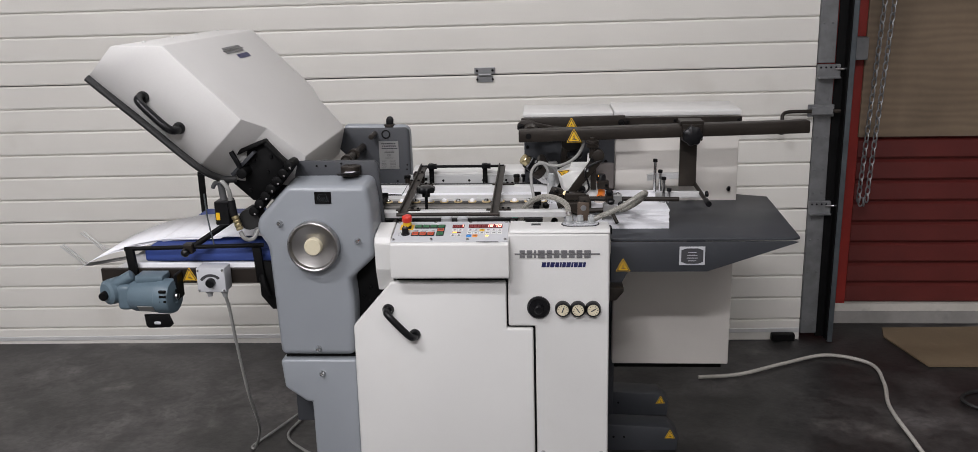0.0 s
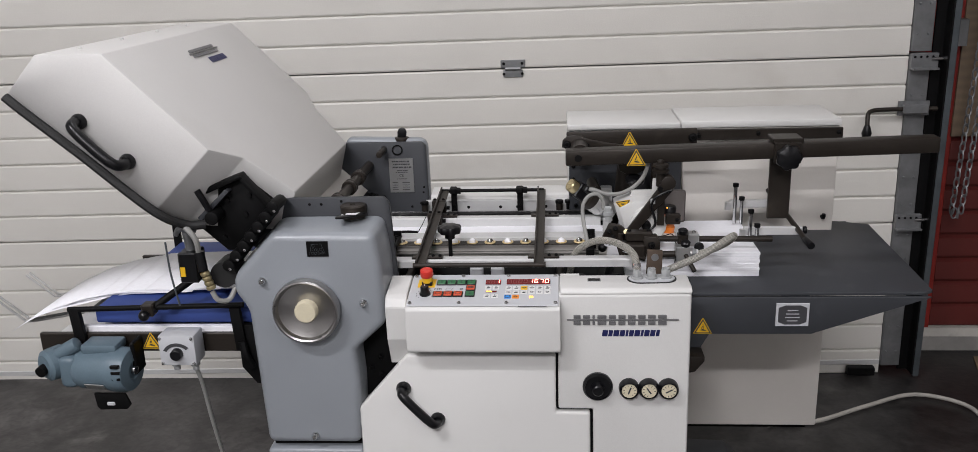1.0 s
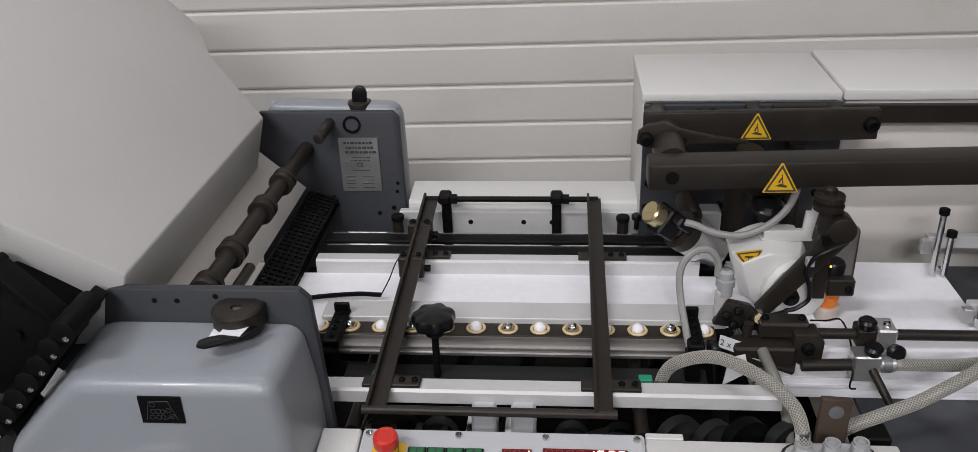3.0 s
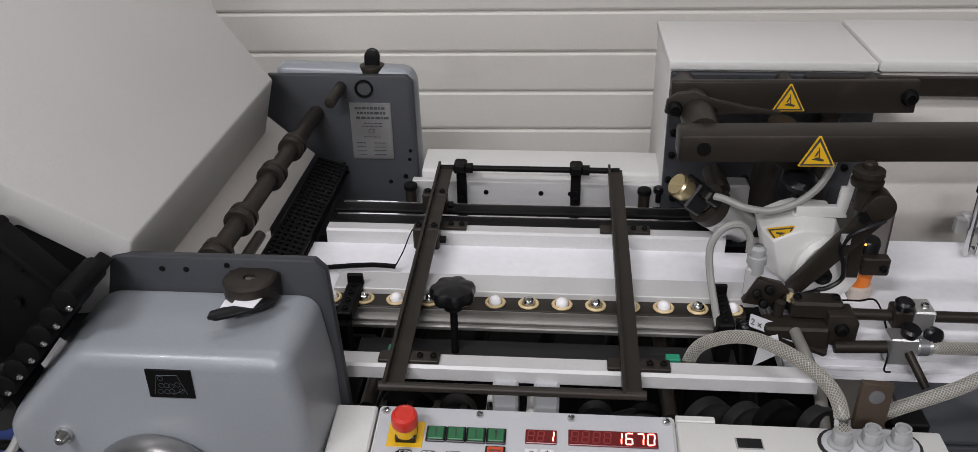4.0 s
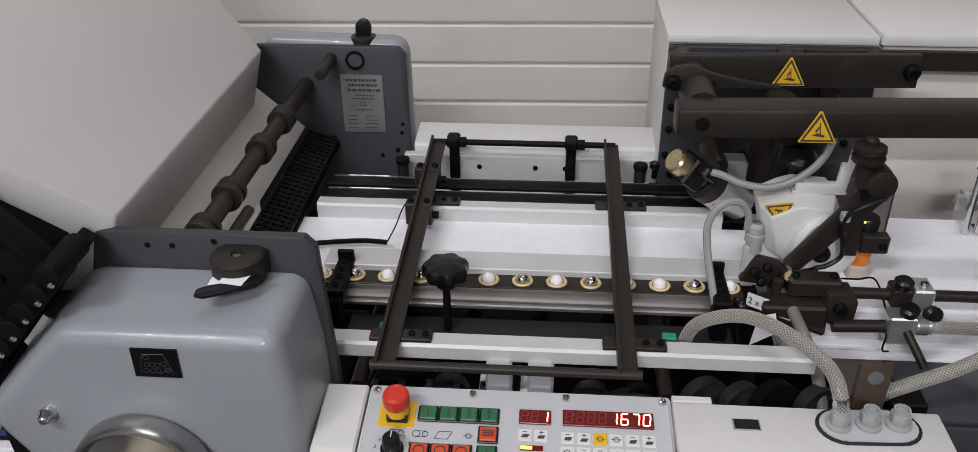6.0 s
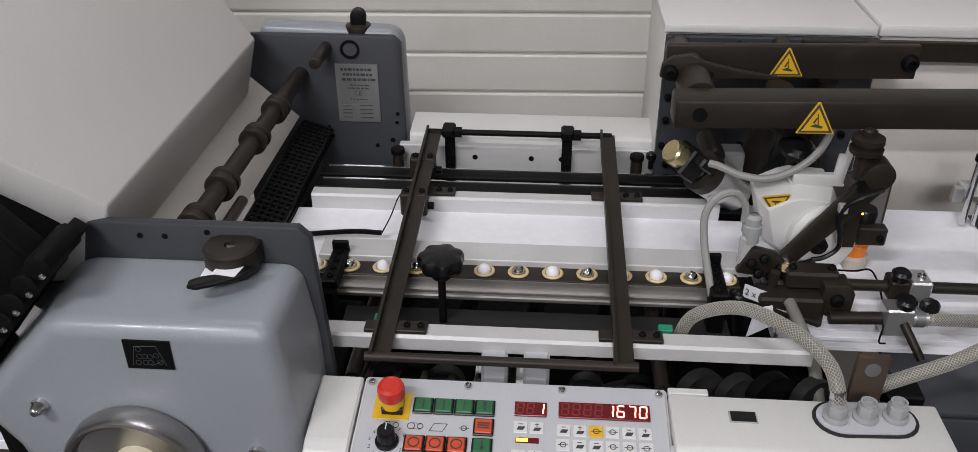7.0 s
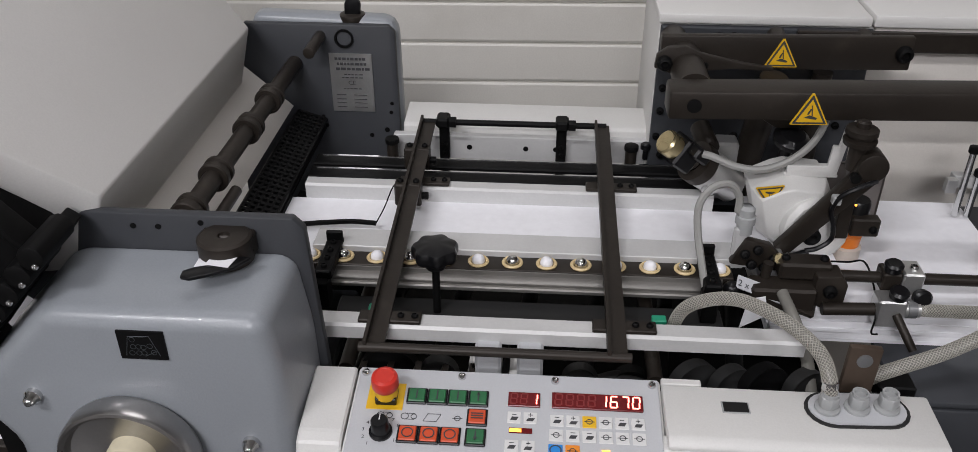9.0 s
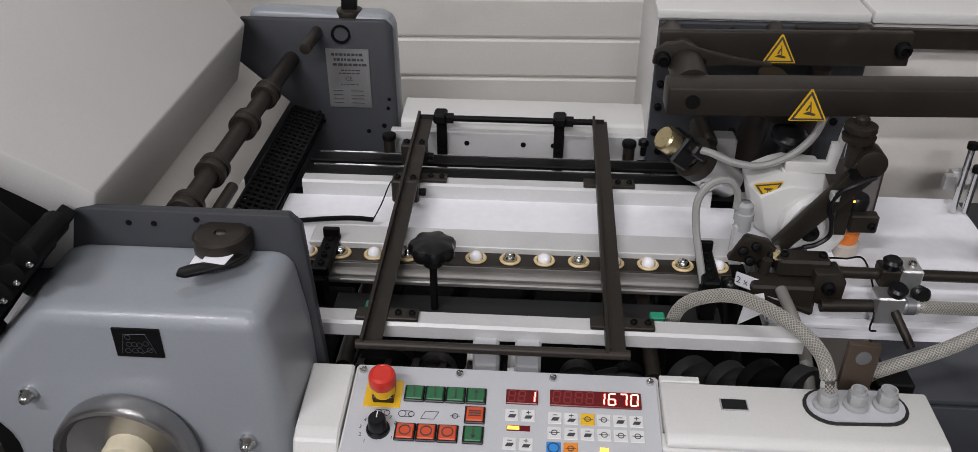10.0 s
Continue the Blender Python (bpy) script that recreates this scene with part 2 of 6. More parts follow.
def smooth_path(pts, steps=8):
    pts = [Vector(p) for p in pts]
    ext = [pts[0] * 2 - pts[1], *pts, pts[-1] * 2 - pts[-2]]
    out = []
    for i in range(1, len(ext) - 2):
        a, b, c, d = ext[i - 1:i + 3]
        for k in range(steps):
            t = k / steps
            out.append(0.5 * ((2 * b) + (c - a) * t + (2 * a - 5 * b + 4 * c - d) * t * t + (3 * b - a - 3 * c + d) * t ** 3))
    out.append(pts[-1])
    return out


def tube(pts, r, steps=8, seg=12, bm=None, smooth=True):
    b = bmesh.new()
    path = smooth_path(pts, steps) if smooth else [Vector(p) for p in pts]
    rings, up = [], Vector((0.13, 0.21, 0.97)).normalized()
    for i, p in enumerate(path):
        t = (path[min(i + 1, len(path) - 1)] - path[max(i - 1, 0)]).normalized()
        up = (up - t * up.dot(t))
        if up.length < 1e-3:
            up = t.orthogonal()
        up.normalize()
        s = t.cross(up)
        rings.append([b.verts.new(p + r * (math.cos(a) * up + math.sin(a) * s)) for a in [2 * math.pi * k / seg for k in range(seg)]])
    for a, c in zip(rings, rings[1:]):
        for k in range(seg):
            b.faces.new((a[k], a[(k + 1) % seg], c[(k + 1) % seg], c[k]))
    b.faces.new(rings[0][::-1])
    b.faces.new(rings[-1])
    return join(bm, b)


def ball(c, r, seg=16, bm=None):
    b = bmesh.new()
    bmesh.ops.create_uvsphere(b, u_segments=seg, v_segments=seg // 2, radius=r)
    bmesh.ops.translate(b, verts=b.verts, vec=c)
    return join(bm, b)


def moved(bm, m):
    bmesh.ops.transform(bm, matrix=m, verts=bm.verts)
    return bm


def star_knob(name, c, r, h, direction, parent, material=None):
    """A lobed clamping knob with a domed top, on a hub."""
    b = bmesh.new()
    seg = 56
    prof = [(0.55, 0.0), (0.93, 0.05), (1.0, 0.25), (1.0, 0.6), (0.92, 0.8), (0.6, 0.95), (0.25, 1.0)]
    rings = []
    for f, z in prof:
        ring = []
        for i in range(seg):
            a = 2 * math.pi * i / seg
            lobe = 1 - (0.13 if f > 0.5 else 0.0) * (0.5 - 0.5 * math.cos(7 * a))
            ring.append(b.verts.new((r * f * lobe * math.cos(a), r * f * lobe * math.sin(a), h * z)))
        rings.append(ring)
    for a, c2 in zip(rings, rings[1:]):
        for i in range(seg):
            b.faces.new((a[i], a[(i + 1) % seg], c2[(i + 1) % seg], c2[i]))
    b.faces.new(rings[0][::-1])
    b.faces.new(rings[-1])
    cyl((0, 0, -h * 0.6), (0, 0, 0.01 * h), r * 0.42, seg=18, bm=b)
    moved(b, Matrix.Translation(c) @ Vector(direction).to_track_quat("Z", "Y").to_matrix().to_4x4())
    return part(name, b, material or PLASTIC, parent)


def warning_sign(c, w, parent, normal_y=-1, tilt=0.0):
    """A yellow warning triangle with a dark rim and a small dark hand-and-blade mark, lying in an x-z plane."""
    x, y, z = c
    h = w * 0.9
    m = Matrix.Translation(c) @ pose(0, 0, 0, 0, tilt, 0)
    rim = part("warning_triangle", moved(prism([(-w / 2, -h * 0.38), (-w * 0.485, -h * 0.40), (w * 0.485, -h * 0.40), (w / 2, -h * 0.38), (0.03 * w, h * 0.6), (-0.03 * w, h * 0.6)], -0.0006, 0.0012), m), YELLOW, parent, "yellow triangular hazard sticker with a black border")
    part("black_border", moved(prism([(-w * 0.455, -h * 0.365), (w * 0.455, -h * 0.365), (0.012 * w, h * 0.545), (-0.012 * w, h * 0.545)], -0.0011, 0.001), m), DARKINK, rim)
    part("yellow_face", moved(prism([(-w * 0.365, -h * 0.305), (w * 0.365, -h * 0.305), (0, h * 0.425)], -0.0015, 0.001), m), YELLOW, rim)
    g = prism([(-0.17 * w, -0.16 * h), (0.16 * w, -0.22 * h), (0.18 * w, -0.16 * h), (-0.02 * w, -0.08 * h)], -0.0018, 0.0, bm=None)
    prism([(-0.10 * w, -0.05 * h), (-0.05 * w, -0.06 * h), (0.02 * w, 0.12 * h), (-0.02 * w, 0.13 * h)], -0.0018, 0.0, bm=g)
    prism([(0.03 * w, -0.10 * h), (0.06 * w, -0.10 * h), (0.02 * w, 0.24 * h), (-0.01 * w, 0.24 * h)], -0.0018, 0.0, bm=g)
    part("pictogram", moved(g, m), DARKINK, rim)
    return rim


def screw(c, r, direction, parent, material=None, name="screw"):
    d = Vector(direction).normalized()
    b = lathe([(r, 0), (r, r * 0.5), (r * 0.8, r * 0.85), (r * 0.5, r * 0.95), (r * 0.42, r * 0.45), (0, r * 0.45)], c, d, 14)
    return part(name, b, material or CHROME, parent)


def text(body, size, m, material, parent, name="lettering", extrude=0.0004):
    cu = bpy.data.curves.new(name, "FONT")
    cu.body, cu.size, cu.extrude, cu.align_x, cu.align_y = body, size, extrude, "CENTER", "CENTER"
    cu.resolution_u = 2
    tmp = bpy.data.objects.new(name, cu)
    scene.collection.objects.link(tmp)
    dg = bpy.context.evaluated_depsgraph_get()
    dg.update()
    me = bpy.data.meshes.new_from_object(tmp.evaluated_get(dg))
    bpy.data.objects.remove(tmp)
    b = bmesh.new()
    b.from_mesh(me)
    bpy.data.meshes.remove(me)
    return part(name, moved(b, m), material, parent, smooth=False)


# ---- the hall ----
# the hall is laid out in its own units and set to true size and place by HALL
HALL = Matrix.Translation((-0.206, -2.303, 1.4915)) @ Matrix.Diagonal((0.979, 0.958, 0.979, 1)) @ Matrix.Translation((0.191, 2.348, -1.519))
GROUND = 0.0048
WALL_Y, PITCH, JOINT = 1.51, 0.0998, 1.180
XL, XR = -4.6, 5.0

floor = bmesh.new()
bmesh.ops.create_grid(floor, x_segments=48, y_segments=44, size=0.5)
for v in floor.verts:
    v.co = (XL - 0.2 + (v.co.x + 0.5) * (XR - XL + 0.4), -6.3 + (v.co.y + 0.5) * 8.9, 0)
    v.co.z = 0.003 * noise.noise(v.co * 1.7) - 0.002
solo("floor", floor, FLOOR, "dark worn stained concrete floor of the hall", "floor", kind="structure")
solo("ceiling", box(XL, XR, -6.2, 2.4, 4.6, 4.75, 0), CEIL, "plain pale hall ceiling", "ceiling", kind="structure")
solo("wall_west", box(XL - 0.2, XL, -6.2, 2.4, 0, 4.6, 0), HALLWALL, "plain painted hall side wall", "wall", kind="structure")
solo("wall_east", box(XR, XR + 0.2, -6.2, 2.4, 0, 4.6, 0), HALLWALL, "plain painted hall side wall", "wall", kind="structure")
solo("wall_south", box(XL, XR, -6.4, -6.2, 0, 4.6, 0), HALLWALL, "plain painted hall wall opposite the door", "wall", kind="structure")
solo("wall_above_door", box(XL, 1.17, 1.76, 1.96, 3.0, 4.6, 0), HALLWALL, "plain hall wall above the sectional door", "wall", kind="structure")
solo("wall_beside_door", box(XL, -3.5, 1.6, 1.96, 0, 3.0, 0), HALLWALL, "plain hall wall beside the sectional door", "wall", kind="structure")

door = thing("door_1", (-1.3, WALL_Y, 0), "closed white ribbed sectional overhead door", "door", kind="structure")


def door_section(z0, ribs, name="door_section"):
    """Shallow convex ribs with a narrow groove between them."""
    b = bmesh.new()
    prof = []
    for i in range(ribs):
        za = z0 + i * PITCH
        prof += [(0.0085, za + 0.0004), (0.0024, za + 0.0024), (0.0, za + 0.008), (-0.0006, za + PITCH / 2), (0.0, za + PITCH - 0.008), (0.0024, za + PITCH - 0.0030), (0.0085, za + PITCH - 0.0016)]
    prof[0] = (0.011, z0 + 0.001)
    prof[-1] = (0.011, z0 + ribs * PITCH - 0.0025)
    ends = []
    for x in (-3.45, 0.955):
        ends.append([b.verts.new((x, WALL_Y + d, z)) for d, z in prof] + [b.verts.new((x, WALL_Y + 0.045, prof[-1][1])), b.verts.new((x, WALL_Y + 0.045, prof[0][1]))])
    n = len(ends[0])
    for i in range(n):
        b.faces.new((ends[0][i], ends[1][i], ends[1][(i + 1) % n], ends[0][(i + 1) % n]))
    b.faces.new(ends[0])
    b.faces.new(ends[1][::-1])
    return part(name, b, DOORWHITE, door, smooth=False)


z = JOINT - 12 * PITCH + 0.006
door_section(JOINT - 12 * PITCH + 0.03, 6).location.z -= 0.03
for k in range(1, 5):
    door_section(JOINT - 12 * PITCH + 6 * k * PITCH, 6)
part("bottom_profile", box(-3.45, 0.955, WALL_Y - 0.004, WALL_Y + 0.04, 0.022, 0.042, 0.002), ALUWHITE, door)
# black seal, set low to double as the shaded gap under the door
part("seal_in_dark_gap", box(-3.45, 0.955, WALL_Y + 0.002, WALL_Y + 0.035, -0.02, 0.019, 0.003), RUBBER, door)
hinge = part("hinge", box(-0.441, -0.355, WALL_Y - 0.006, WALL_Y + 0.002, JOINT + 0.004, JOINT + 0.030, 0.0015), GALV, door, "galvanised hinge plate")
part("lower_leaf", box(-0.432, -0.364, WALL_Y - 0.006, WALL_Y + 0.002, JOINT - 0.030, JOINT - 0.004, 0.0015), GALV, hinge)
part("knuckle", cyl((-0.425, WALL_Y - 0.008, JOINT), (-0.371, WALL_Y - 0.008, JOINT), 0.006), GALV, hinge)
for dx in (-0.43, -0.366):
    for dz in (0.018, -0.018):
        screw((dx, WALL_Y - 0.006, JOINT + dz), 0.005, (0, -1, 0), hinge, BLACK)
# steel end caps of the sections, roller brackets, latch
for z0, z1 in ((0.02, 0.588), (0.594, 1.186), (1.194, 1.786), (1.794, 2.38)):
    cap = part("end_cap", box(0.957, 1.025, WALL_Y - 0.012, WALL_Y + 0.045, z0, z1, 0.002), GALV, door, "galvanised steel end cap of a door section")
    for zz in (z0 + 0.06, z0 + 0.16, (z0 + z1) / 2, z1 - 0.14, z1 - 0.05):
        for xx in (0.972, 1.008):
            screw((xx, WALL_Y - 0.012, zz), 0.0045, (0, -1, 0), cap, GALV)
for zc in (0.60, 1.17):
    br = part("roller_bracket", box(0.955, 1.045, WALL_Y - 0.030, WALL_Y - 0.012, zc - 0.035, zc + 0.020, 0.003), GALV, door, "bolted roller bracket")
    part("bracket_fold", box(0.955, 1.04, WALL_Y - 0.055, WALL_Y - 0.030, zc - 0.035, zc - 0.028, 0.001), GALV, br)
    part("roller_shaft", cyl((1.02, WALL_Y - 0.03, zc), (1.085, WALL_Y - 0.03, zc), 0.007), CHROME, br)
    for xx in (0.965, 0.985, 1.005, 1.025):
        screw((xx, WALL_Y - 0.030, zc + 0.008), 0.004, (0, -1, 0), br, BLACK)
door.location = (-1.3, 1.476, 0)
door.rotation_euler = (0, radians(-0.4), radians(1.25))
latch = thing("bolt_latch", (0.95, WALL_Y - 0.03, 1.02), "steel sliding bolt with a bent handle on the door", "latch")
part("bolt_plate", box(0.915, 1.02, WALL_Y - 0.020, WALL_Y - 0.013, 0.995, 1.045, 0.001), GALV, latch)
part("sleeve", box(0.925, 1.01, WALL_Y - 0.045, WALL_Y - 0.018, 1.005, 1.035, 0.003), GALV, latch)
part("bent_rod", tube([(1.04, WALL_Y - 0.035, 1.02), (0.9, WALL_Y - 0.035, 1.02), (0.83, WALL_Y - 0.038, 1.018), (0.808, WALL_Y - 0.05, 1.008), (0.804, WALL_Y - 0.06, 0.985), (0.803, WALL_Y - 0.065, 0.97)], 0.0075), STEEL_D, latch)
part("grip", lathe([(0.006, 0), (0.010, 0.006), (0.017, 0.03), (0.014, 0.042), (0, 0.046)], (0.803, WALL_Y - 0.065, 0.975), (0, 0, -1), 18), PLASTIC, latch)

track = thing("door_track", (1.07, WALL_Y, 0), "weathered steel vertical door track", "door track", kind="structure")
# channel coloured black to stand for the dark gap beside the end caps
part("channel", prism([(1.022, WALL_Y + 0.012), (1.056, WALL_Y + 0.012), (1.056, WALL_Y - 0.035), (1.062, WALL_Y - 0.035), (1.062, WALL_Y + 0.02), (1.022, WALL_Y + 0.02)], 0.02, 3.0, "z"), BLACK, track)
part("angle_post", box(1.0625, 1.084, WALL_Y - 0.036, WALL_Y + 0.01, 0.01, 3.0, 0.002), GALVDARK, track)
part("floor_plate", box(0.825, 0.925, WALL_Y - 0.035, WALL_Y - 0.006, 0.012, 0.045, 0.003), BLACK, track)
part("wall_clip", box(1.130, 1.20, 1.68, 1.75, 1.205, 1.30, 0.002), GALV, track)

# red timber wall beside the door, plinth, plywood
Y2 = 1.76
rw = thing("wall_north", (2.5, Y2, 0), "dark red painted boarded wall on a concrete plinth", "wall", kind="structure")
part("wall_core", box(1.13, XR, Y2 + 0.012, Y2 + 0.2, 0.09, 4.6, 0), REDBOARD, rw)
part("jamb_board", box(1.02, 1.215, Y2 - 0.008, Y2 + 0.012, 0.0, 4.6, 0.002), REDJAMB, rw)
bd = part("board", prism([(Y2 + 0.018, 0.0), (Y2 - 0.002, 0.004), (Y2 - 0.006, 0.010), (Y2 - 0.003, 0.080), (Y2 + 0.018, 0.094)], 1.217, XR, "x"), REDBOARD, rw)
bd.location.z = 0.094
for i in range(1, 9):
    again(bd, (0, 0, 0.096 * i))
part("plinth", prism([(Y2 - 0.03, 0), (Y2 - 0.022, 0.060), (Y2 + 0.2, 0.060), (Y2 + 0.2, 0)], 1.13, XR, "x"), CONCRETE, rw)
part("painted_ledge", prism([(Y2 - 0.024, 0.058), (Y2 - 0.014, 0.09), (Y2 + 0.02, 0.096), (Y2 + 0.02, 0.058)], 1.13, XR, "x"), WHITEWASH, rw)
solo("plywood_board", box(1.209, 2.6, Y2 - 0.018, Y2 - 0.006, 0.866, 2.08, 0.001), PLY, "large stained plywood sheet fixed to the red wall", "board", kind="structure")

chain = thing("hoist_chain", (1.2, 1.62, 0.6), "hanging loop of galvanised link chain", "chain")


def chain_link(c, turn):
    pts = []
    for i in range(15):
        a = 2 * math.pi * i / 14
        pts.append((0.0105 * math.cos(a), 0, 0.0205 * math.sin(a)))
    b = tube(pts, 0.0032, seg=6, smooth=False)
    return moved(b, Matrix.Translation(c) @ pose(0, 0, 0, 0, 0, turn))


for x0, x1, z0 in ((1.192, 1.245, 0.620), (1.226, 1.285, 0.620)):
    for i in range(62):
        zz = z0 + 0.0330 * i
        if zz > 2.1:
            break
        part("link", chain_link((x0 + (x1 - x0) * i / 36, 1.62, zz), 20 if i % 2 else 110), GALV, chain)
for i in range(2):
    part("link", chain_link((1.202 + 0.014 * i, 1.62, 0.604), 60 * i), GALV, chain)

sheet = solo("floor_sheet", prism([(1.36, 1.66), (2.6, 1.70), (2.6, 1.24), (1.40, 1.23), (1.33, 1.55)], 0.001, 0.007, "z"), CARD, "brown worn sheet lying flat on the floor", "sheet")
cab1 = solo("power_cable", tube([(0.45, 1.10, 0.009), (0.62, 1.13, 0.010), (0.82, 1.24, 0.010), (1.02, 1.33, 0.010), (1.17, 1.24, 0.010), (1.16, 1.05, 0.010), (1.11, 0.85, 0.010), (1.10, 0.62, 0.010), (1.10, 0.40, 0.010), (1.14, 0.1, 0.010), (1.2, -0.5, 0.010)], 0.0075, seg=10), WHITECABLE, "dirty white power cable snaking over the floor", "cable")
solo("black_cord", tube([(1.50, 0.80, 0.008), (1.42, 0.85, 0.008), (1.40, 0.92, 0.008), (1.46, 0.98, 0.008), (1.60, 1.0, 0.008), (1.9, 0.98, 0.008)], 0.008, seg=8), RUBBER, "black cord coiled on the floor", "cable")

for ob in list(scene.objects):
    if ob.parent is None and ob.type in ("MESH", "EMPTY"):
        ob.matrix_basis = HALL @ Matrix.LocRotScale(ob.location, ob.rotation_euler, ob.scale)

# ---- assumed ceiling lamps ----
# unseen lamps, placed and powered to suit shadow directions and brighten the fronts
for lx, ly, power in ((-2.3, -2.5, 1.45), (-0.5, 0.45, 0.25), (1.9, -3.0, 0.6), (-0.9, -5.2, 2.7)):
    fx = thing("assumed_ceiling_lamp", (lx, ly, 4.45), "assumed white batten lamp, out of view under the hall ceiling", "lamp", "ceiling lamps")
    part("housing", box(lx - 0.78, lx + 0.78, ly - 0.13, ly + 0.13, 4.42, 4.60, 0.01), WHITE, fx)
    assumed_lamp("assumed_tube_light", lx, ly, 4.40, 1.5, 0.22, LAMP_W * power)

# ---- main cabinet with console ----
mc = thing("machine_cabinet", (-0.35, 0.3, 0), "white enamelled control cabinet of a paper folding machine", "cabinet")
part("body", prism([(-0.595, 0.10), (-0.003, 0.10), (-0.003, 0.70), (-0.595, 0.70)], 0.026, 0.62, "y", 0.004), WHITE, mc)
part("side_sheet", box(-0.006, -0.002, 0.026, 0.052, 0.69, 0.90, 0.001), WHITE, mc)
# black sheet added over the white front so the shaded hollow stays dark
part("dark_liner_front", box(-0.60, -0.008, 0.056, 0.060, 0.70, 0.868, 0.001), BLACK, mc)
for zz in (0.03,):
    part("plinth", box(-0.66, -0.03, 0.06, 0.60, GROUND, 0.101, 0.003), BLACK, mc)
# right front panel, stepped round the door
part("front_panel", prism([(-0.272, 0.894), (-0.005, 0.894), (-0.002, 0.10), (-0.197, 0.10), (-0.2, 0.637), (-0.272, 0.637)], -0.001, 0.024, "y", 0.006, 3), WHITE, mc)
top = part("top_cover", prism([(-0.001, 0.8945), (0.002, 0.901), (0.008, 0.905), (0.0800, 0.906), (0.0820, 0.870), (0.028, 0.868), (0.026, 0.8945)], -0.2665, -0.004, "x", 0.003), WHITE, mc)
tabs = part("cover_tab", box(-0.266, -0.226, 0.0810, 0.0900, 0.898, 0.906, 0.001), WHITE, mc)
part("window_rim", box(-0.2105, -0.1835, 0.0425, 0.0585, 0.9052, 0.9066, 0.0004), GREYPLASTIC, mc)
part("counter_window", box(-0.2090, -0.1850, 0.0438, 0.0572, 0.906, 0.9072, 0), PLASTIC, mc)
dr = part("cabinet_door", prism([(-0.694, 0.637), (-0.585, 0.762), (-0.277, 0.762), (-0.277, 0.630), (-0.206, 0.630), (-0.203, 0.10), (-0.697, 0.10)], -0.002, 0.022, "y", 0.006, 3), WHITE, mc, "white door with a bevelled corner")
part("seam_gap", prism([(-0.279, 0.77), (-0.270, 0.77), (-0.270, 0.641), (-0.199, 0.641), (-0.196, 0.10), (-0.205, 0.10), (-0.208, 0.629), (-0.279, 0.629)], 0.014, 0.020), BLACK, mc)
part("door_side", prism([(-0.692, 0.10), (-0.689, 0.634), (-0.66, 0.634), (-0.66, 0.10)], 0.02, 0.60, "y", 0.003), WHITE, mc)
hd = part("handle", tube([(-0.596, 0.0, 0.684), (-0.598, -0.018, 0.684), (-0.592, -0.029, 0.677), (-0.563, -0.032, 0.646), (-0.536, -0.030, 0.618), (-0.527, -0.018, 0.611), (-0.526, 0.0, 0.613)], 0.0095, seg=14), PLASTIC, dr, "black plastic bow handle")
for c in ((-0.596, -0.002, 0.685), (-0.527, -0.002, 0.613)):
    part("handle_foot", lathe([(0.016, 0), (0.0155, 0.006), (0.011, 0.012)], c, (0, -1, 0), 18), PLASTIC, hd)
for c in ((-0.181, 0.258 - 0.12), (-0.021, 0.258 - 0.12), (-0.181, 0.262), (-0.021, 0.262)):
    screw((c[0], -0.001, c[1]), 0.006, (0, -1, 0), mc)
# dark throttle knob and three dial knobs
kn = part("vacuum_knob", lathe([(0.031, 0), (0.031, 0.006), (0.027, 0.012), (0.026, 0.008), (0.013, 0.008), (0.012, 0.024), (0.009, 0.027), (0, 0.027)], (-0.191, -0.001, 0.692), (0, -1, 0), 36), PLASTIC, mc, "large black turning knob")
for i, (x, a) in enumerate(((-0.127, 20), (-0.087, -35), (-0.047, 60))):
    k = part("dial_knob", lathe([(0.021, 0), (0.0205, 0.014), (0.018, 0.019), (0.0165, 0.019), (0.016, 0.016), (0, 0.016)], (x, -0.001, 0.689), (0, -1, 0), 32), PLASTIC, mc, "black dial knob with a pale face")
    f = part("dial_face", lathe([(0.0155, 0.0162), (0.0150, 0.0180), (0, 0.0180)], (x, -0.001, 0.689), (0, -1, 0), 28), CREAMPLASTIC, k)
    g = bmesh.new()
    for j in range(9):
        t = radians(-130 + j * 32)
        m = Matrix.Translation((x, -0.0193, 0.689)) @ pose(0, 0, 0, 0, math.degrees(t) + a, 0)
        join(g, moved(box(-0.0005, 0.0005, -0.0004, 0.0004, 0.0095, 0.0135, 0), m))
    join(g, moved(box(-0.0014, 0.0014, -0.0006, 0.0004, -0.007, 0.008, 0), Matrix.Translation((x, -0.0193, 0.689)) @ pose(0, 0, 0, 0, a, 0)))
    part("dial_marks", g, DARKINK, f)
# maker's mark: plain bars in its colours
lg = part("logo_rail", box(-0.253, -0.030, -0.004, -0.0008, 0.8385, 0.8415, 0.0005), GREYINK, mc, "grey raised maker's mark")
x = -0.240
for w in (0.014, 0.014, 0.005, 0.018, 0.014, 0.014, 0.015, 0.015, 0.015, 0.017):
    g = box(x, x + w, -0.0045, -0.0008, 0.8430, 0.8505, 0.0005)
    box(x, x + w, -0.0045, -0.0008, 0.8295, 0.8370, 0.0005, bm=g)
    part("logo_bar", g, GREYINK, lg)
    x += w + 0.005
g = None
x = -0.183
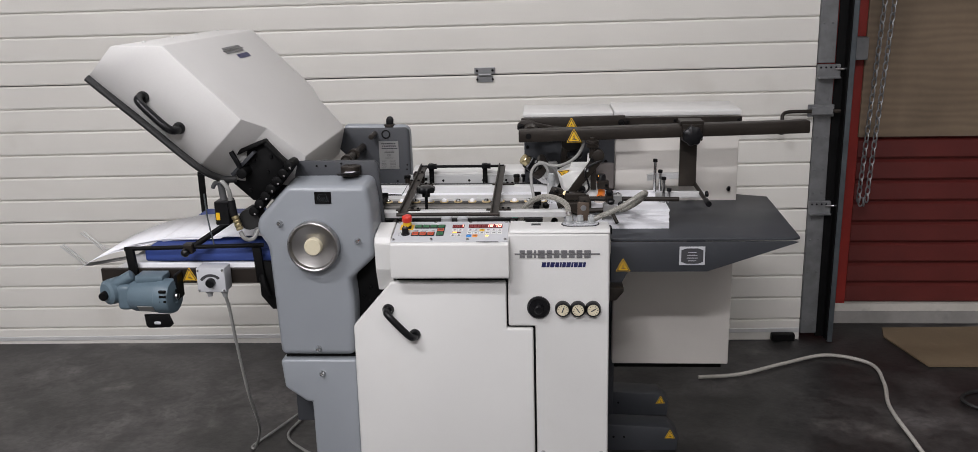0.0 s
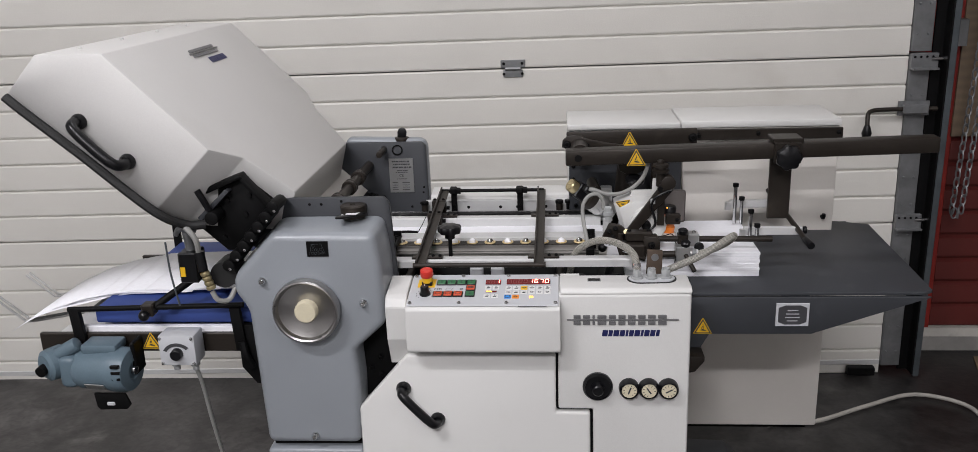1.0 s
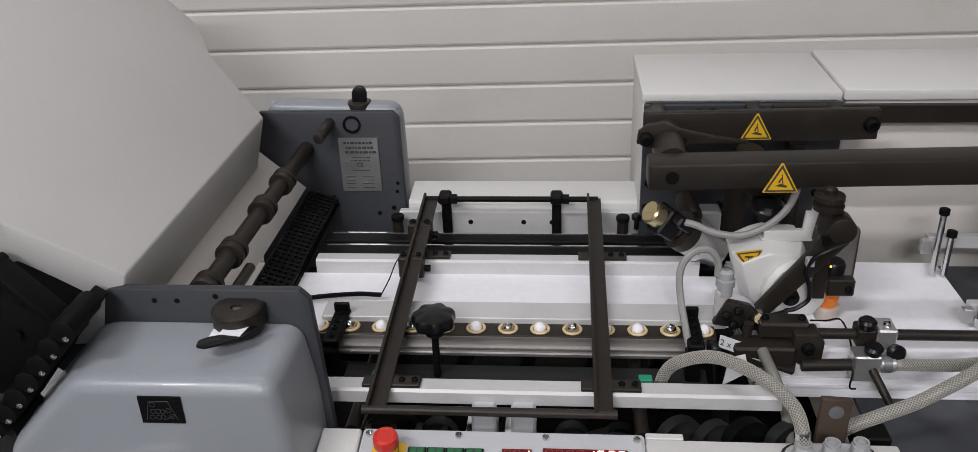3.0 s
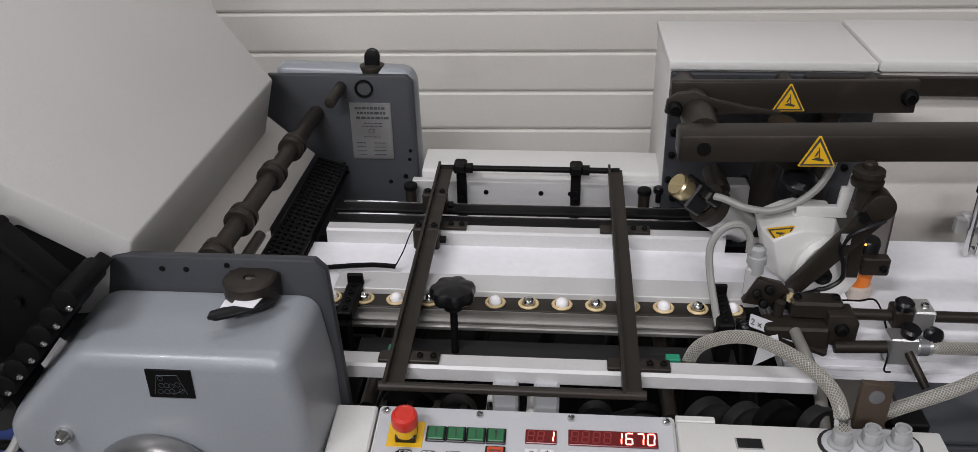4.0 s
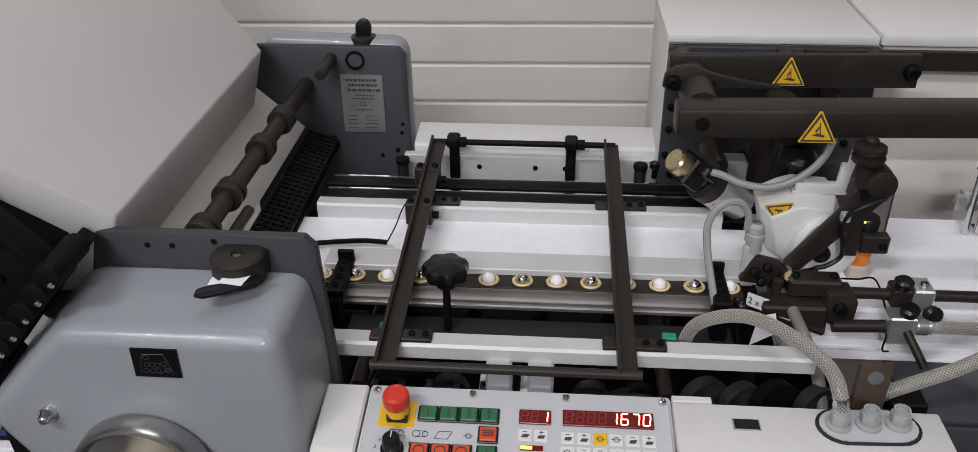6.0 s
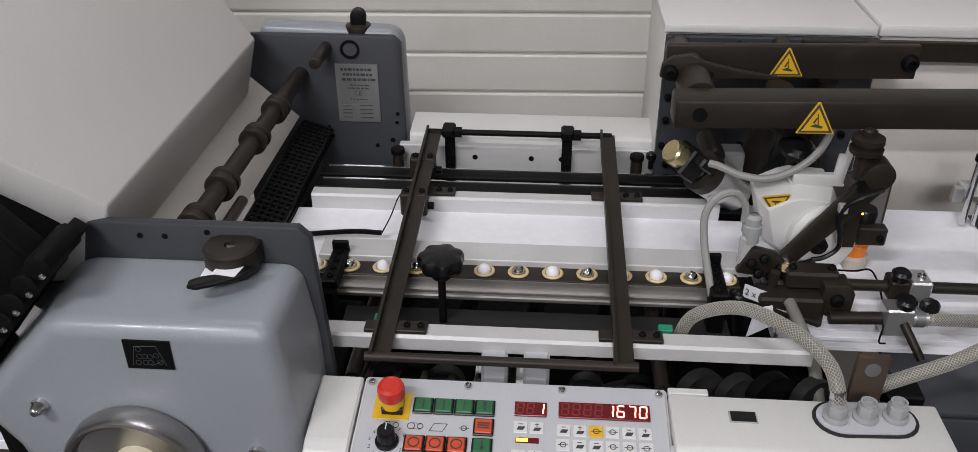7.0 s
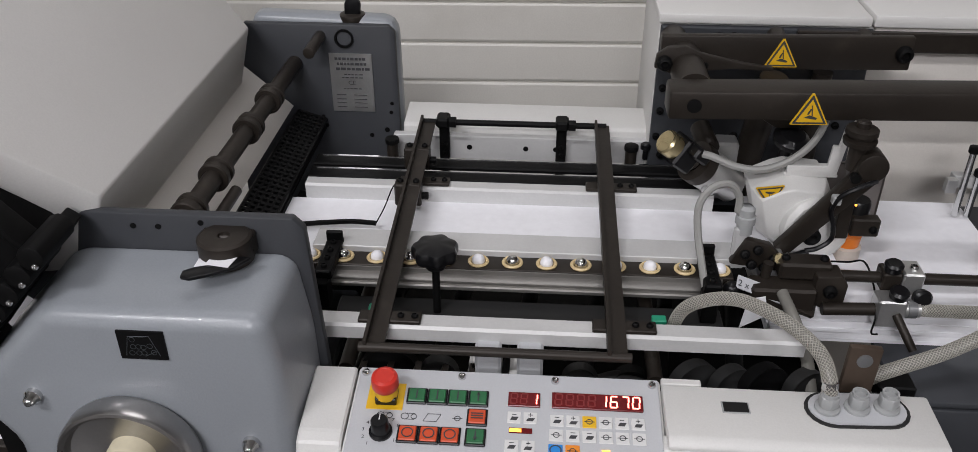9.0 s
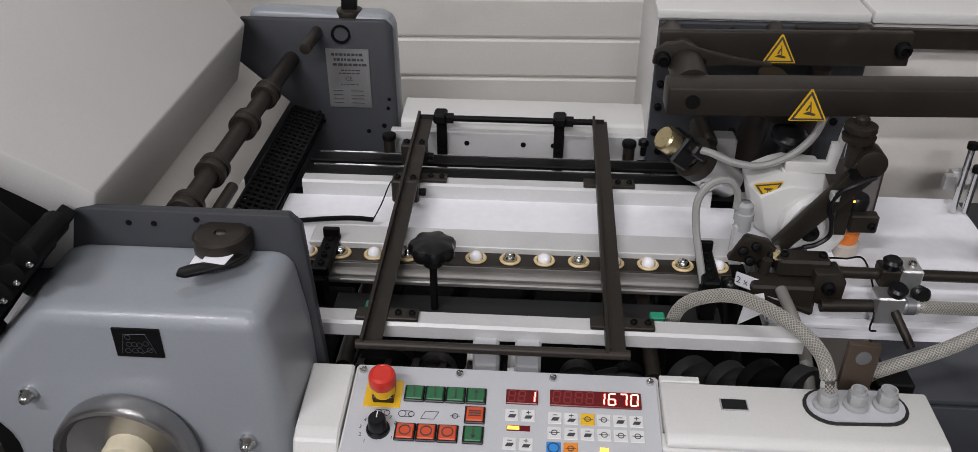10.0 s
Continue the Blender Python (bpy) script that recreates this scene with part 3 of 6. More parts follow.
for w in (0.011, 0.008, 0.011, 0.010, 0.005, 0.009, 0.011, 0.005, 0.010, 0.010, 0.007):
    g = prism([(x, 0.8035), (x + w, 0.8035), (x + w + 0.002, 0.817), (x + 0.002, 0.817)], -0.0018, -0.0008, bm=g)
    x += w + 0.0018
part("model_mark", g, BLUEINK, mc, "dark blue printed model mark")
# hose unions in an oval plate
ov = [(-0.104 + 0.026 * math.cos(a), 0.0540 + 0.025 * math.sin(a)) for a in [math.pi / 2 + math.pi * i / 10 for i in range(11)]] + [(-0.054 + 0.025 * math.cos(a), 0.0560 + 0.025 * math.sin(a)) for a in [-math.pi / 2 + math.pi * i / 10 for i in range(11)]]
part("union_gasket", prism(ov, 0.9052, 0.9070, "z"), RUBBER, mc)
part("union_plate", prism([(-0.079 + (x + 0.079) * 0.93, 0.0550 + (y - 0.0550) * 0.88) for x, y in ov], 0.9068, 0.9083, "z"), PANELGREY, mc)
for i, (x, y) in enumerate(((-0.109, 0.0530), (-0.080, 0.0550), (-0.051, 0.0570))):
    u = part("hose_union", lathe([(0.0122, 0), (0.0122, 0.003), (0.0085, 0.004), (0.0085, 0.010)], (x, y, 0.9085), (0, 0, 1), 24), GREYPLASTIC, mc, "grey plastic hose union")
    part("hex_nut", cyl((x, y, 0.914), (x, y, 0.925), 0.0102, 0.0098, 6, bev=0.001), GREYPLASTIC, u)
    part("socket", lathe([(0.0080, 0.0145), (0.0080, 0.0205), (0.0062, 0.0205), (0.0058, 0.010), (0, 0.010)], (x, y, 0.9085), (0, 0, 1), 20), GREYPLASTIC, u)

mc.location.y -= 0.036

# console: sloping key panel over a deep fascia
cons = thing("operator_console", (-0.42, 0.0, 0.8), "white operator console with a lit key panel", "control panel")
part("console_body", prism([(0.010, 0.785), (-0.077, 0.785), (-0.080, 0.791), (-0.080, 0.877), (-0.075, 0.8832), (0.053, 0.9033), (0.053, 0.80)], -0.5765, -0.2665, "x", 0.003), WHITE, cons)
part("side_cheek", prism([(0.052, 0.905), (0.054, 0.80), (0.0, 0.735), (-0.02, 0.735), (-0.046, 0.80), (-0.050, 0.872), (-0.042, 0.888), (-0.030, 0.893)], -0.622, -0.578, "x", 0.002, 1), WHITE, cons, smooth=False)
SL = math.degrees(math.atan2(0.0201, 0.128))
PM = Matrix.Translation((-0.4215, -0.011, 0.8938)) @ pose(0, 0, 0, SL, 0, 0)  # panel plane: x right, y up the slope


def on_panel(u, v):
    """u: 0 to 1 across, v: 0 to 1 from the lower edge up; in panel metres."""
    u, v = u * 0.972 - 0.032, 0.754 + (v - 0.788) * 0.842
    return (0.0047 + 1.022 * (-0.151 + 0.302 * u), -0.0128 + 0.896 * (-0.090 + 0.178 * v))


def pbox(u0, u1, v0, v1, h0, h1, bev=0.0006, bm=None):
    a, c = on_panel(u0, v0), on_panel(u1, v1)
    return join(bm, moved(box(a[0], c[0], a[1], c[1], h0, h1, bev), PM))


kp = part("key_panel", moved(box(-0.152, 0.152, -0.0635, 0.0625, 0.0, 0.0022, 0.0008), PM), PANELGREY, cons, "pale grey key panel")
for u in (-0.146, -0.047, 0.048, 0.1455):
    for v in (0.0545, -0.0545):
        screw(PM @ Vector((u, v, 0.0022)), 0.0042, PM.to_3x3() @ Vector((0, 0, 1)), kp)


def key(name, u0, u1, v0, v1, material, label="", rim=True, h=0.005):
    k = part(name, pbox(u0, u1, v0, v1, 0.002, h, 0.0008), PLASTIC if rim else material, kp, label)
    if rim:
        du, dv = (u1 - u0) * 0.09, (v1 - v0) * 0.09
        part("key_cap", pbox(u0 + du, u1 - du, v0 + dv, v1 - dv, h - 0.001, h + 0.0015, 0.0008), material, k)
    return k


def glyph(k, u, v, kind, h=0.0068, material=None, s=1.0):
    a = on_panel(u, v)
    m = PM @ Matrix.Translation((a[0], a[1], h))
    if kind == "bar":
        g = box(-0.0007, 0.0007, -0.0055 * s, 0.0055 * s, 0, 0.0004, 0)
    elif kind in ("up", "down"):
        sgn = 1 if kind == "up" else -1
        g = box(-0.0007, 0.0007, -0.0055, 0.0055, 0, 0.0004, 0)
        prism([(-0.0022, 0.002 * sgn), (0.0022, 0.002 * sgn), (0, 0.006 * sgn)], 0, 0.0004, "z", bm=g)
    elif kind == "ring":
        g = lathe([(0.0058, 0), (0.0058, 0.0004), (0.0047, 0.0004), (0.0047, 0)], (0, 0, 0), (0, 0, 1), 28)
    elif kind == "lines":
        g = box(-0.006, 0.006, 0.0022, 0.0034, 0, 0.0004, 0)
        box(-0.006, 0.006, -0.0006, 0.0006, 0, 0.0004, 0, bm=g)
        box(-0.006, 0.006, -0.0034, -0.0022, 0, 0.0004, 0, bm=g)
    elif kind == "minus":
        g = box(-0.0022, 0.0022, 0.0030, 0.0037, 0, 0.0003, 0)
        prism([(-0.0040, -0.0035), (0.0025, -0.0035), (0.0045, 0.0005), (-0.0020, 0.0005)], 0, 0.0003, "z", bm=g)
    elif kind == "plus":
        g = box(-0.0022, 0.0022, 0.0030, 0.0037, 0, 0.0003, 0)
        box(-0.0004, 0.0004, 0.0012, 0.0054, 0, 0.00035, 0, bm=g)
        prism([(-0.0040, -0.0040), (0.0025, -0.0040), (0.0045, -0.0003), (-0.0020, -0.0003)], 0, 0.0003, "z", bm=g)
    elif kind == "sheet":
        g = None
        pts = [(-0.008, -0.005), (0.005, -0.005), (0.009, 0.004), (-0.004, 0.004)]
        for p, q in zip(pts, pts[1:] + pts[:1]):
            d = Vector((q[0] - p[0], q[1] - p[1], 0))
            g = cyl((*p, 0.0002), (*q, 0.0002), 0.0003, seg=6, bm=g)
    elif kind == "belt":
        g = lathe([(0.004, 0), (0.004, 0.0003), (0.0033, 0.0003), (0.0033, 0)], (-0.004, 0, 0), (0, 0, 1), 18)
        lathe([(0.0032, 0), (0.0032, 0.0003), (0.0025, 0.0003), (0.0025, 0)], (0.005, 0, 0), (0, 0, 1), 18, g)
        box(-0.004, 0.006, 0.0033, 0.0038, 0, 0.0003, 0, bm=g)
        box(-0.004, 0.006, -0.0038, -0.0033, 0, 0.0003, 0, bm=g)
    else:
        g = lathe([(0.0032, 0), (0.0032, 0.0003), (0.0024, 0.0003), (0.0024, 0)], (0, 0, 0), (0, 0, 1), 16)
        box(-0.005, 0.005, -0.0003, 0.0003, 0, 0.0003, 0, bm=g)
    return part("symbol", moved(g, m), material or DARKINK, k)


# upper left: four green start keys, red clearing key, row of red stop keys
UX = [0.199, 0.2675, 0.336, 0.4045]
VT, VM, VB = 0.715, 0.540, 0.365
for i, u in enumerate(UX):
    k = key("start_key", u, u + 0.067, VT, VT + 0.145, GREEN, "square green start key")
    glyph(k, u + 0.0335, VT + 0.0725, "bar" if i < 3 else "up")
    if i < 3:
        k = key("stop_key", u - 0.012, u + 0.055, VB, VB + 0.150, REDKEY, "square red stop key")
        glyph(k, u + 0.0215, VB + 0.075, "ring")
k = key("clear_key", 0.4055, 0.4725, VM, VM + 0.150, REDKEY, "square red key with bars")
glyph(k, 0.439, VM + 0.075, "lines")
k = key("down_key", 0.4055, 0.4725, VB, VB + 0.150, GREEN, "square green key with an arrow")
glyph(k, 0.439, VB + 0.075, "down")
for u, kind in ((0.135, "belt"), (0.215, "belt"), (0.290, "sheet"), (0.375, "dial")):
    glyph(kp, u, 0.605, kind, 0.0023)
# displays
SEG = {"1": "bc", "6": "acdefg", "3": "abcdg", "7": "abc", "4": "bcfg", "0": "abcdef", "8": "abcdefg"}


def digit(ch, u, v, w, h, parent, lit=True):
    """A seven-segment digit; unlit segments stay faintly visible."""
    a = on_panel(u, v)
    t = 0.0017
    spans = {"a": (0, h / 2, w, t), "d": (0, -h / 2, w, t), "g": (0, 0, w, t), "f": (-w / 2, h / 4, t, h / 2), "b": (w / 2, h / 4, t, h / 2), "e": (-w / 2, -h / 4, t, h / 2), "c": (w / 2, -h / 4, t, h / 2)}
    g = None
    for s in SEG[ch]:
        x, y, sx, sy = spans[s]
        sh = y * 0.10
        g = box(a[0] + x + sh - sx * 0.44, a[0] + x + sh + sx * 0.44, a[1] + y - sy * 0.44, a[1] + y + sy * 0.44, 0.0047, 0.0051, 0, bm=g)
    return part("digit", moved(g, PM), LEDRED if lit else DISPLAYDIM, parent)


DISPLAYDIM = mat("unlit_digit", (0.22, 0.02, 0.02), 0.4, var=0.05)
d1 = part("short_display", pbox(0.537, 0.643, 0.735, 0.865, 0.002, 0.0046), DISPLAYRED, kp, "red three-digit display")
d2 = part("long_display", pbox(0.682, 0.982, 0.735, 0.880, 0.002, 0.0046), DISPLAYRED, kp, "red eight-digit counter display")
for i in range(3):
    digit("1" if i == 2 else "8", 0.556 + 0.033 * i, 0.80, 0.0062, 0.0125, d1, i == 2)
for i, ch in enumerate("88881670"):
    digit(ch, 0.704 + 0.0365 * i, 0.808, 0.0066, 0.0138, d2, i > 3)
# small membrane keys
PALEKEY = mat("pale_membrane_key", (0.72, 0.72, 0.71), 0.5, var=0.02)
ORANGEKEY = mat("orange_membrane_key", (0.85, 0.27, 0.02), 0.5, var=0.02)
for u, v, c, gk in [(0.537, 0.585, PALEKEY, "minus"), (0.590, 0.585, PALEKEY, "plus"), (0.533, 0.335, PALEKEY, "minus"), (0.586, 0.335, PALEKEY, "plus")] + \
        [(0.677 + 0.0525 * i, 0.575, YELLOW if i == 2 else PALEKEY, ("minus", "plus", "dial", "dial", "minus", "plus")[i]) for i in range(6)] + \
        [(0.675 + 0.0530 * i, 0.445, PALEKEY, ("dial", "minus", "minus", "dial", "sheetlet", "dial")[i]) for i in range(6)] + \
        [(0.673, 0.315, BLUEKEY, "ring"), (0.727, 0.315, ORANGEKEY, "dial")]:
    k = part("membrane_key", pbox(u, u + 0.045, v, v + 0.105, 0.002, 0.0031, 0.0006), c, kp)
    glyph(k, u + 0.0225, v + 0.0525, gk, 0.0032, s=0.8)
bar = part("level_indicator", pbox(0.545, 0.62, 0.500, 0.545, 0.002, 0.003, 0), DISPLAYRED, kp)
part("lit_level", pbox(0.547, 0.585, 0.508, 0.538, 0.0028, 0.0033, 0), LEDAMBER, bar)
lit = part("lit_symbol", pbox(0.842, 0.868, 0.34, 0.39, 0.002, 0.0028, 0), LEDAMBER, kp)
part("maker_line", pbox(0.77, 0.96, 0.085, 0.100, 0.002, 0.0026, 0), DARKINK, kp)
# emergency stop on a yellow square, speed knob with scale
ye = part("emergency_stop", pbox(0.068, 0.190, 0.655, 0.905, 0.002, 0.0028, 0.0003), YELLOW, kp, "red mushroom emergency stop on a yellow square")
part("stop_base", pbox(0.098, 0.168, 0.69, 0.83, 0.0025, 0.012, 0.001), PLASTIC, ye)
a = on_panel(0.133, 0.760)
UPN = PM.to_3x3() @ Vector((0, 0, 1))
part("yellow_collar", lathe([(0.0115, 0.010), (0.0115, 0.020), (0.009, 0.021)], PM @ Vector((a[0], a[1], 0)), UPN, 26), YELLOW, ye)
part("mushroom", lathe([(0.0085, 0.018), (0.012, 0.021), (0.0135, 0.024), (0.0135, 0.033), (0.0125, 0.036), (0.0095, 0.0375), (0.009, 0.0370), (0.0, 0.0372)], PM @ Vector((a[0], a[1], 0)), UPN, 34), RED, ye)
a = on_panel(0.133, 0.455)
sk = part("speed_knob", lathe([(0.0115, 0.002), (0.0115, 0.005), (0.0092, 0.006), (0.0085, 0.020), (0.0075, 0.0215), (0, 0.0215)], PM @ Vector((a[0], a[1], 0)), UPN, 16), PLASTIC, kp, "black speed knob with a printed scale")
part("knob_mark", moved(box(a[0] - 0.0005, a[0] + 0.0005, a[1], a[1] + 0.007, 0.0213, 0.0219, 0), PM), PALEKEY, sk)
for i in range(10):
    t = radians(-130 - 28.9 * i)
    r = 0.0178
    text(str(i + 1), 0.0058, PM @ Matrix.Translation((a[0] + r * math.cos(t), a[1] + r * math.sin(t), 0.0023)), DARKINK, kp, "scale_number", 0.0001)

# ---- grey gear cover with handwheel ----
gc = thing("gear_cover", (-0.77, 0.0, 0.5), "light grey painted gear cover with rounded edges", "machine cover")
OUT = [(-0.850, 1.034), (-0.943, 0.937), (-0.943, 0.902), (-0.917, 0.862), (-0.906, 0.541), (-0.694, 0.541), (-0.686, 0.690), (-0.691, 0.768), (-0.620, 0.832), (-0.622, 0.955), (-0.633, 1.034)]
b = bmesh.new()
CX, CZ = -0.77, 0.80
lo = [b.verts.new((p[0], 0.062, p[1])) for p in OUT]
hi = [b.verts.new((p[0] + (CX - p[0]) * 0.035, -0.036, p[1] + (CZ - p[1]) * 0.035)) for p in OUT]
b.faces.new(lo)
b.faces.new(hi[::-1])
for i in range(len(OUT)):
    j = (i + 1) % len(OUT)
    b.faces.new((lo[j], lo[i], hi[i], hi[j]))
bmesh.ops.recalc_face_normals(b, faces=b.faces)
bmesh.ops.bevel(b, geom=[e for e in b.edges if any(v.co.y < 0 for v in e.verts)], offset=0.017, segments=5, affect="EDGES", profile=0.5)
part("upper_cover", b, LIGHTGREY, gc)
part("lower_cover", prism([(-0.905, 0.5345), (-0.693, 0.5365), (-0.698, GROUND + 0.01), (-0.825, GROUND + 0.01), (-0.825, 0.408), (-0.840, 0.408), (-0.899, 0.452)], -0.035, 0.07, "y", 0.008, 3), LIGHTGREY, gc)
part("cover_gap", box(-0.895, -0.70, -0.01, 0.05, 0.530, 0.542, 0), BLACK, gc)
sp = thing("machine_side_wall", (-0.75, 0.07, 0.5), "slate grey steel side frame plate", "machine frame")
part("plate", prism([(-0.862, 1.074), (-0.632, 1.074), (-0.621, 1.062), (-0.612, 0.90), (-0.60, 0.3), (-0.90, 0.3), (-0.90, 0.95), (-0.935, 0.98)], 0.064, 0.076, "y", 0.0025), SLATE, sp)
for x, zz in ((-0.79, 1.060), (-0.765, 1.060), (-0.722, 1.066)):
    part("bolt_hole", cyl((x, 0.0632, zz), (x, 0.066, zz), 0.003, seg=12), BLACK, sp)
part("lower_side", box(-0.82, -0.70, 0.10, 0.58, GROUND, 0.62, 0.004), SLATE, sp)
for c in ((-0.668, 0.878), (-0.874, 0.927), (-0.795, 0.571), (-0.79, 0.497)):
    part("cap_nut", lathe([(0.0085, 0), (0.0085, 0.006), (0.0065, 0.009), (0.0055, 0.013), (0.003, 0.0155), (0, 0.016)], (c[0], -0.035, c[1]), (0, -1, 0), 18), CHROME, gc)
pl = part("rating_plate", box(-0.7755, -0.7315, -0.0378, -0.0355, 0.979, 1.011, 0), BLACK, gc, "small black adjustment chart plate")
g = None
random.seed(4)
for i in range(9):
    x, zz = -0.765 + 0.006 * (i % 4) + 0.004 * random.random(), 0.986 + 0.007 * (i // 4) + 0.002 * random.random()
    g = lathe([(0.0028, 0), (0.0028, 0.0004), (0.0024, 0.0004), (0.0024, 0)], (x, -0.0377, zz), (0, -1, 0), 14, g)
for x0, z0, x1, z1 in ((-0.770, 0.983, -0.765, 1.005), (-0.765, 1.005, -0.745, 1.006), (-0.745, 1.006, -0.738, 0.984), (-0.752, 0.983, -0.741, 0.989)):
    cyl((x0, -0.0380, z0), (x1, -0.0380, z1), 0.0003, seg=5, bm=g)
part("chart_marks", g, GALVDARK, pl)
HW = (-0.783, -0.036, 0.868)
hw = thing("handwheel", HW, "polished steel handwheel with a cream hub", "handwheel")
part("rim", lathe([(0.062, 0.0), (0.066, 0.004), (0.0685, 0.010), (0.0685, 0.027), (0.0668, 0.030), (0.064, 0.031), (0.061, 0.029), (0.058, 0.021), (0.050, 0.018), (0.030, 0.014), (0.024, 0.013), (0.0, 0.013)], HW, (0, -1, 0), 56), WHEELSTEEL, hw, "brushed steel dished wheel")
part("hub", lathe([(0.0235, 0.012), (0.0235, 0.026), (0.021, 0.030), (0.017, 0.0305), (0.0, 0.028)], HW, (0, -1, 0), 36), CREAMPLASTIC, hw, "cream plastic hub")
oc = thing("adjuster_lever", (-0.70, 0.06, 1.05), "round dark adjuster with a black lever", "lever")
part("dial_body", lathe([(0.026, -0.02), (0.026, 0.004), (0.023, 0.006), (0.006, 0.006), (0.005, 0.002), (0, 0.002)], (-0.694, 0.047, 1.058), (0, 0, 1), 30), STEEL_D, oc)
part("clamp_block", box(-0.72, -0.668, 0.047, 0.064, 1.038, 1.062, 0.002), STEEL_D, oc)
part("lever", prism([(-0.664, 0.030), (-0.676, 0.012), (-0.696, -0.001), (-0.711, -0.008), (-0.720, -0.006), (-0.721, 0.004), (-0.712, 0.011), (-0.698, 0.016), (-0.690, 0.034)], 1.0475, 1.0515, "z", 0.0015, 2), PLASTIC, oc)
part("paper_tag", prism([(-0.703, 0.014), (-0.680, 0.010), (-0.676, 0.030), (-0.700, 0.032)], 1.0518, 1.0524, "z"), PAPER, oc, "white paper tag")
part("paper_tag", box(-0.715, -0.690, 0.012, 0.030, 1.0465, 1.0475, 0), PAPER, oc)

# black chain guard parts between cover and cabinet
gb = thing("drive_bracket", (-0.65, 0.06, 0.7), "black bolted drive bracket behind the covers", "bracket")
part("web", prism([(-0.70, 0.60), (-0.55, 0.765), (-0.55, 0.86), (-0.70, 0.86)], 0.03, 0.06, "y", 0.002), BLACK, gb)
for x, zz in ((-0.675, 0.70), (-0.655, 0.725), (-0.63, 0.755), (-0.655, 0.685), (-0.615, 0.775)):
    screw((x, 0.03, zz), 0.006, (0, -1, 0), gb, BLACK, "bolt")

# ---- rear side frame with its grey cover ----
rf = thing("machine_side_wall", (-0.72, 0.62, 0.5), "slate grey rear side frame with a type plate", "machine frame")
part("plate", prism([(-0.848, 1.074), (-0.630, 1.074), (-0.620, 1.064), (-0.614, 0.30), (-0.88, 0.30), (-0.88, 0.95), (-0.905, 0.99)], 0.618, 0.630, "y", 0.0025), SLATE, rf)
part("rear_cover", prism([(-0.835, 1.085), (-0.632, 1.080), (-0.618, 1.066), (-0.609, 0.45), (-0.88, 0.45), (-0.88, 0.95)], 0.632, 0.668, "y", 0.012, 4), LIGHTGREY, rf)
tp = part("type_plate", box(-0.722, -0.657, 0.6155, 0.6180, 0.936, 1.030, 0), ALU, rf, "aluminium type plate with fine print")
g = None
random.seed(7)
for zz, hh, ww in ((1.022, 0.004, 0.048), (1.014, 0.004, 0.042), (1.006, 0.004, 0.046), (0.997, 0.0018, 0.022), (0.992, 0.0018, 0.030), (0.974, 0.0016, 0.026)):
    x = -0.6895 - ww / 2
    while x < -0.6895 + ww / 2:
        w = 0.003 + 0.005 * random.random()
        g = box(x, x + w, 0.6149, 0.6156, zz - hh / 2, zz + hh / 2, 0, bm=g)
        x += w + 0.0014
for zz in (0.963, 0.956, 0.950, 0.943):
    g = box(-0.715, -0.700, 0.6149, 0.6156, zz, zz + 0.0015, 0, bm=g)
    g = box(-0.688, -0.668, 0.6149, 0.6156, zz, zz + 0.0015, 0, bm=g)
part("plate_print", g, DARKINK, tp)
text("CE", 0.010, Matrix.Translation((-0.6895, 0.6152, 0.983)) @ pose(0, 0, 0, 90, 0, 0), DARKINK, tp, "approval_mark", 0.0001)
part("round_port", lathe([(0.0145, 0), (0.0145, 0.003), (0.0115, 0.003), (0.010, -0.004), (0, -0.004)], (-0.697, 0.618, 1.053), (0, -1, 0), 26), BLACK, rf)
part("spigot", cyl((-0.733, 0.545, 1.056), (-0.733, 0.62, 1.056), 0.0085, bev=0.001), STEEL_D, rf)
for x, zz, r in ((-0.63, 0.95, .003), (-0.632, 0.935, .003), (-0.640, 0.905, .004), (-0.665, 0.895, .0035), (-0.632, 0.885, .0035), (-0.735, 0.91, .003), (-0.74, 0.925, .003)):
    part("bolt_hole", cyl((x, 0.6170, zz), (x, 0.620, zz), r, seg=12), BLACK, rf)
lv = thing("rear_lever", (-0.69, 0.66, 1.09), "black adjusting lever on the rear cover", "lever")
part("lever_base", cyl((-0.688, 0.648, 1.070), (-0.688, 0.648, 1.082), 0.020, bev=0.002), STEEL_D, lv)
part("lever_blade", prism([(-0.700, 1.078), (-0.676, 1.078), (-0.674, 1.098), (-0.678, 1.106), (-0.686, 1.109), (-0.694, 1.106), (-0.699, 1.098)], 0.644, 0.652, "y", 0.003, 2), PLASTIC, lv)

# ---- hood over the fold plates ----
hood = thing("fold_plate_hood", (-1.1, 0.28, 1.0), "large white folded sheet-metal noise hood", "machine hood")
YA, YB, YC, YD = -0.065, 0.66, 0.072, 0.562   # wide front and back, narrow front and back
P = {"tip": (-1.327, 1.323), "tl": (-1.258, 1.397), "ft": (-1.127, 1.396), "fold": (-0.941, 1.2082), "low": (-0.820, 1.086), "bot": (-1.062, 1.089), "bot2": (-1.02, 1.048), "lip": (-0.842, 1.002)}
b = bmesh.new()
V = {}
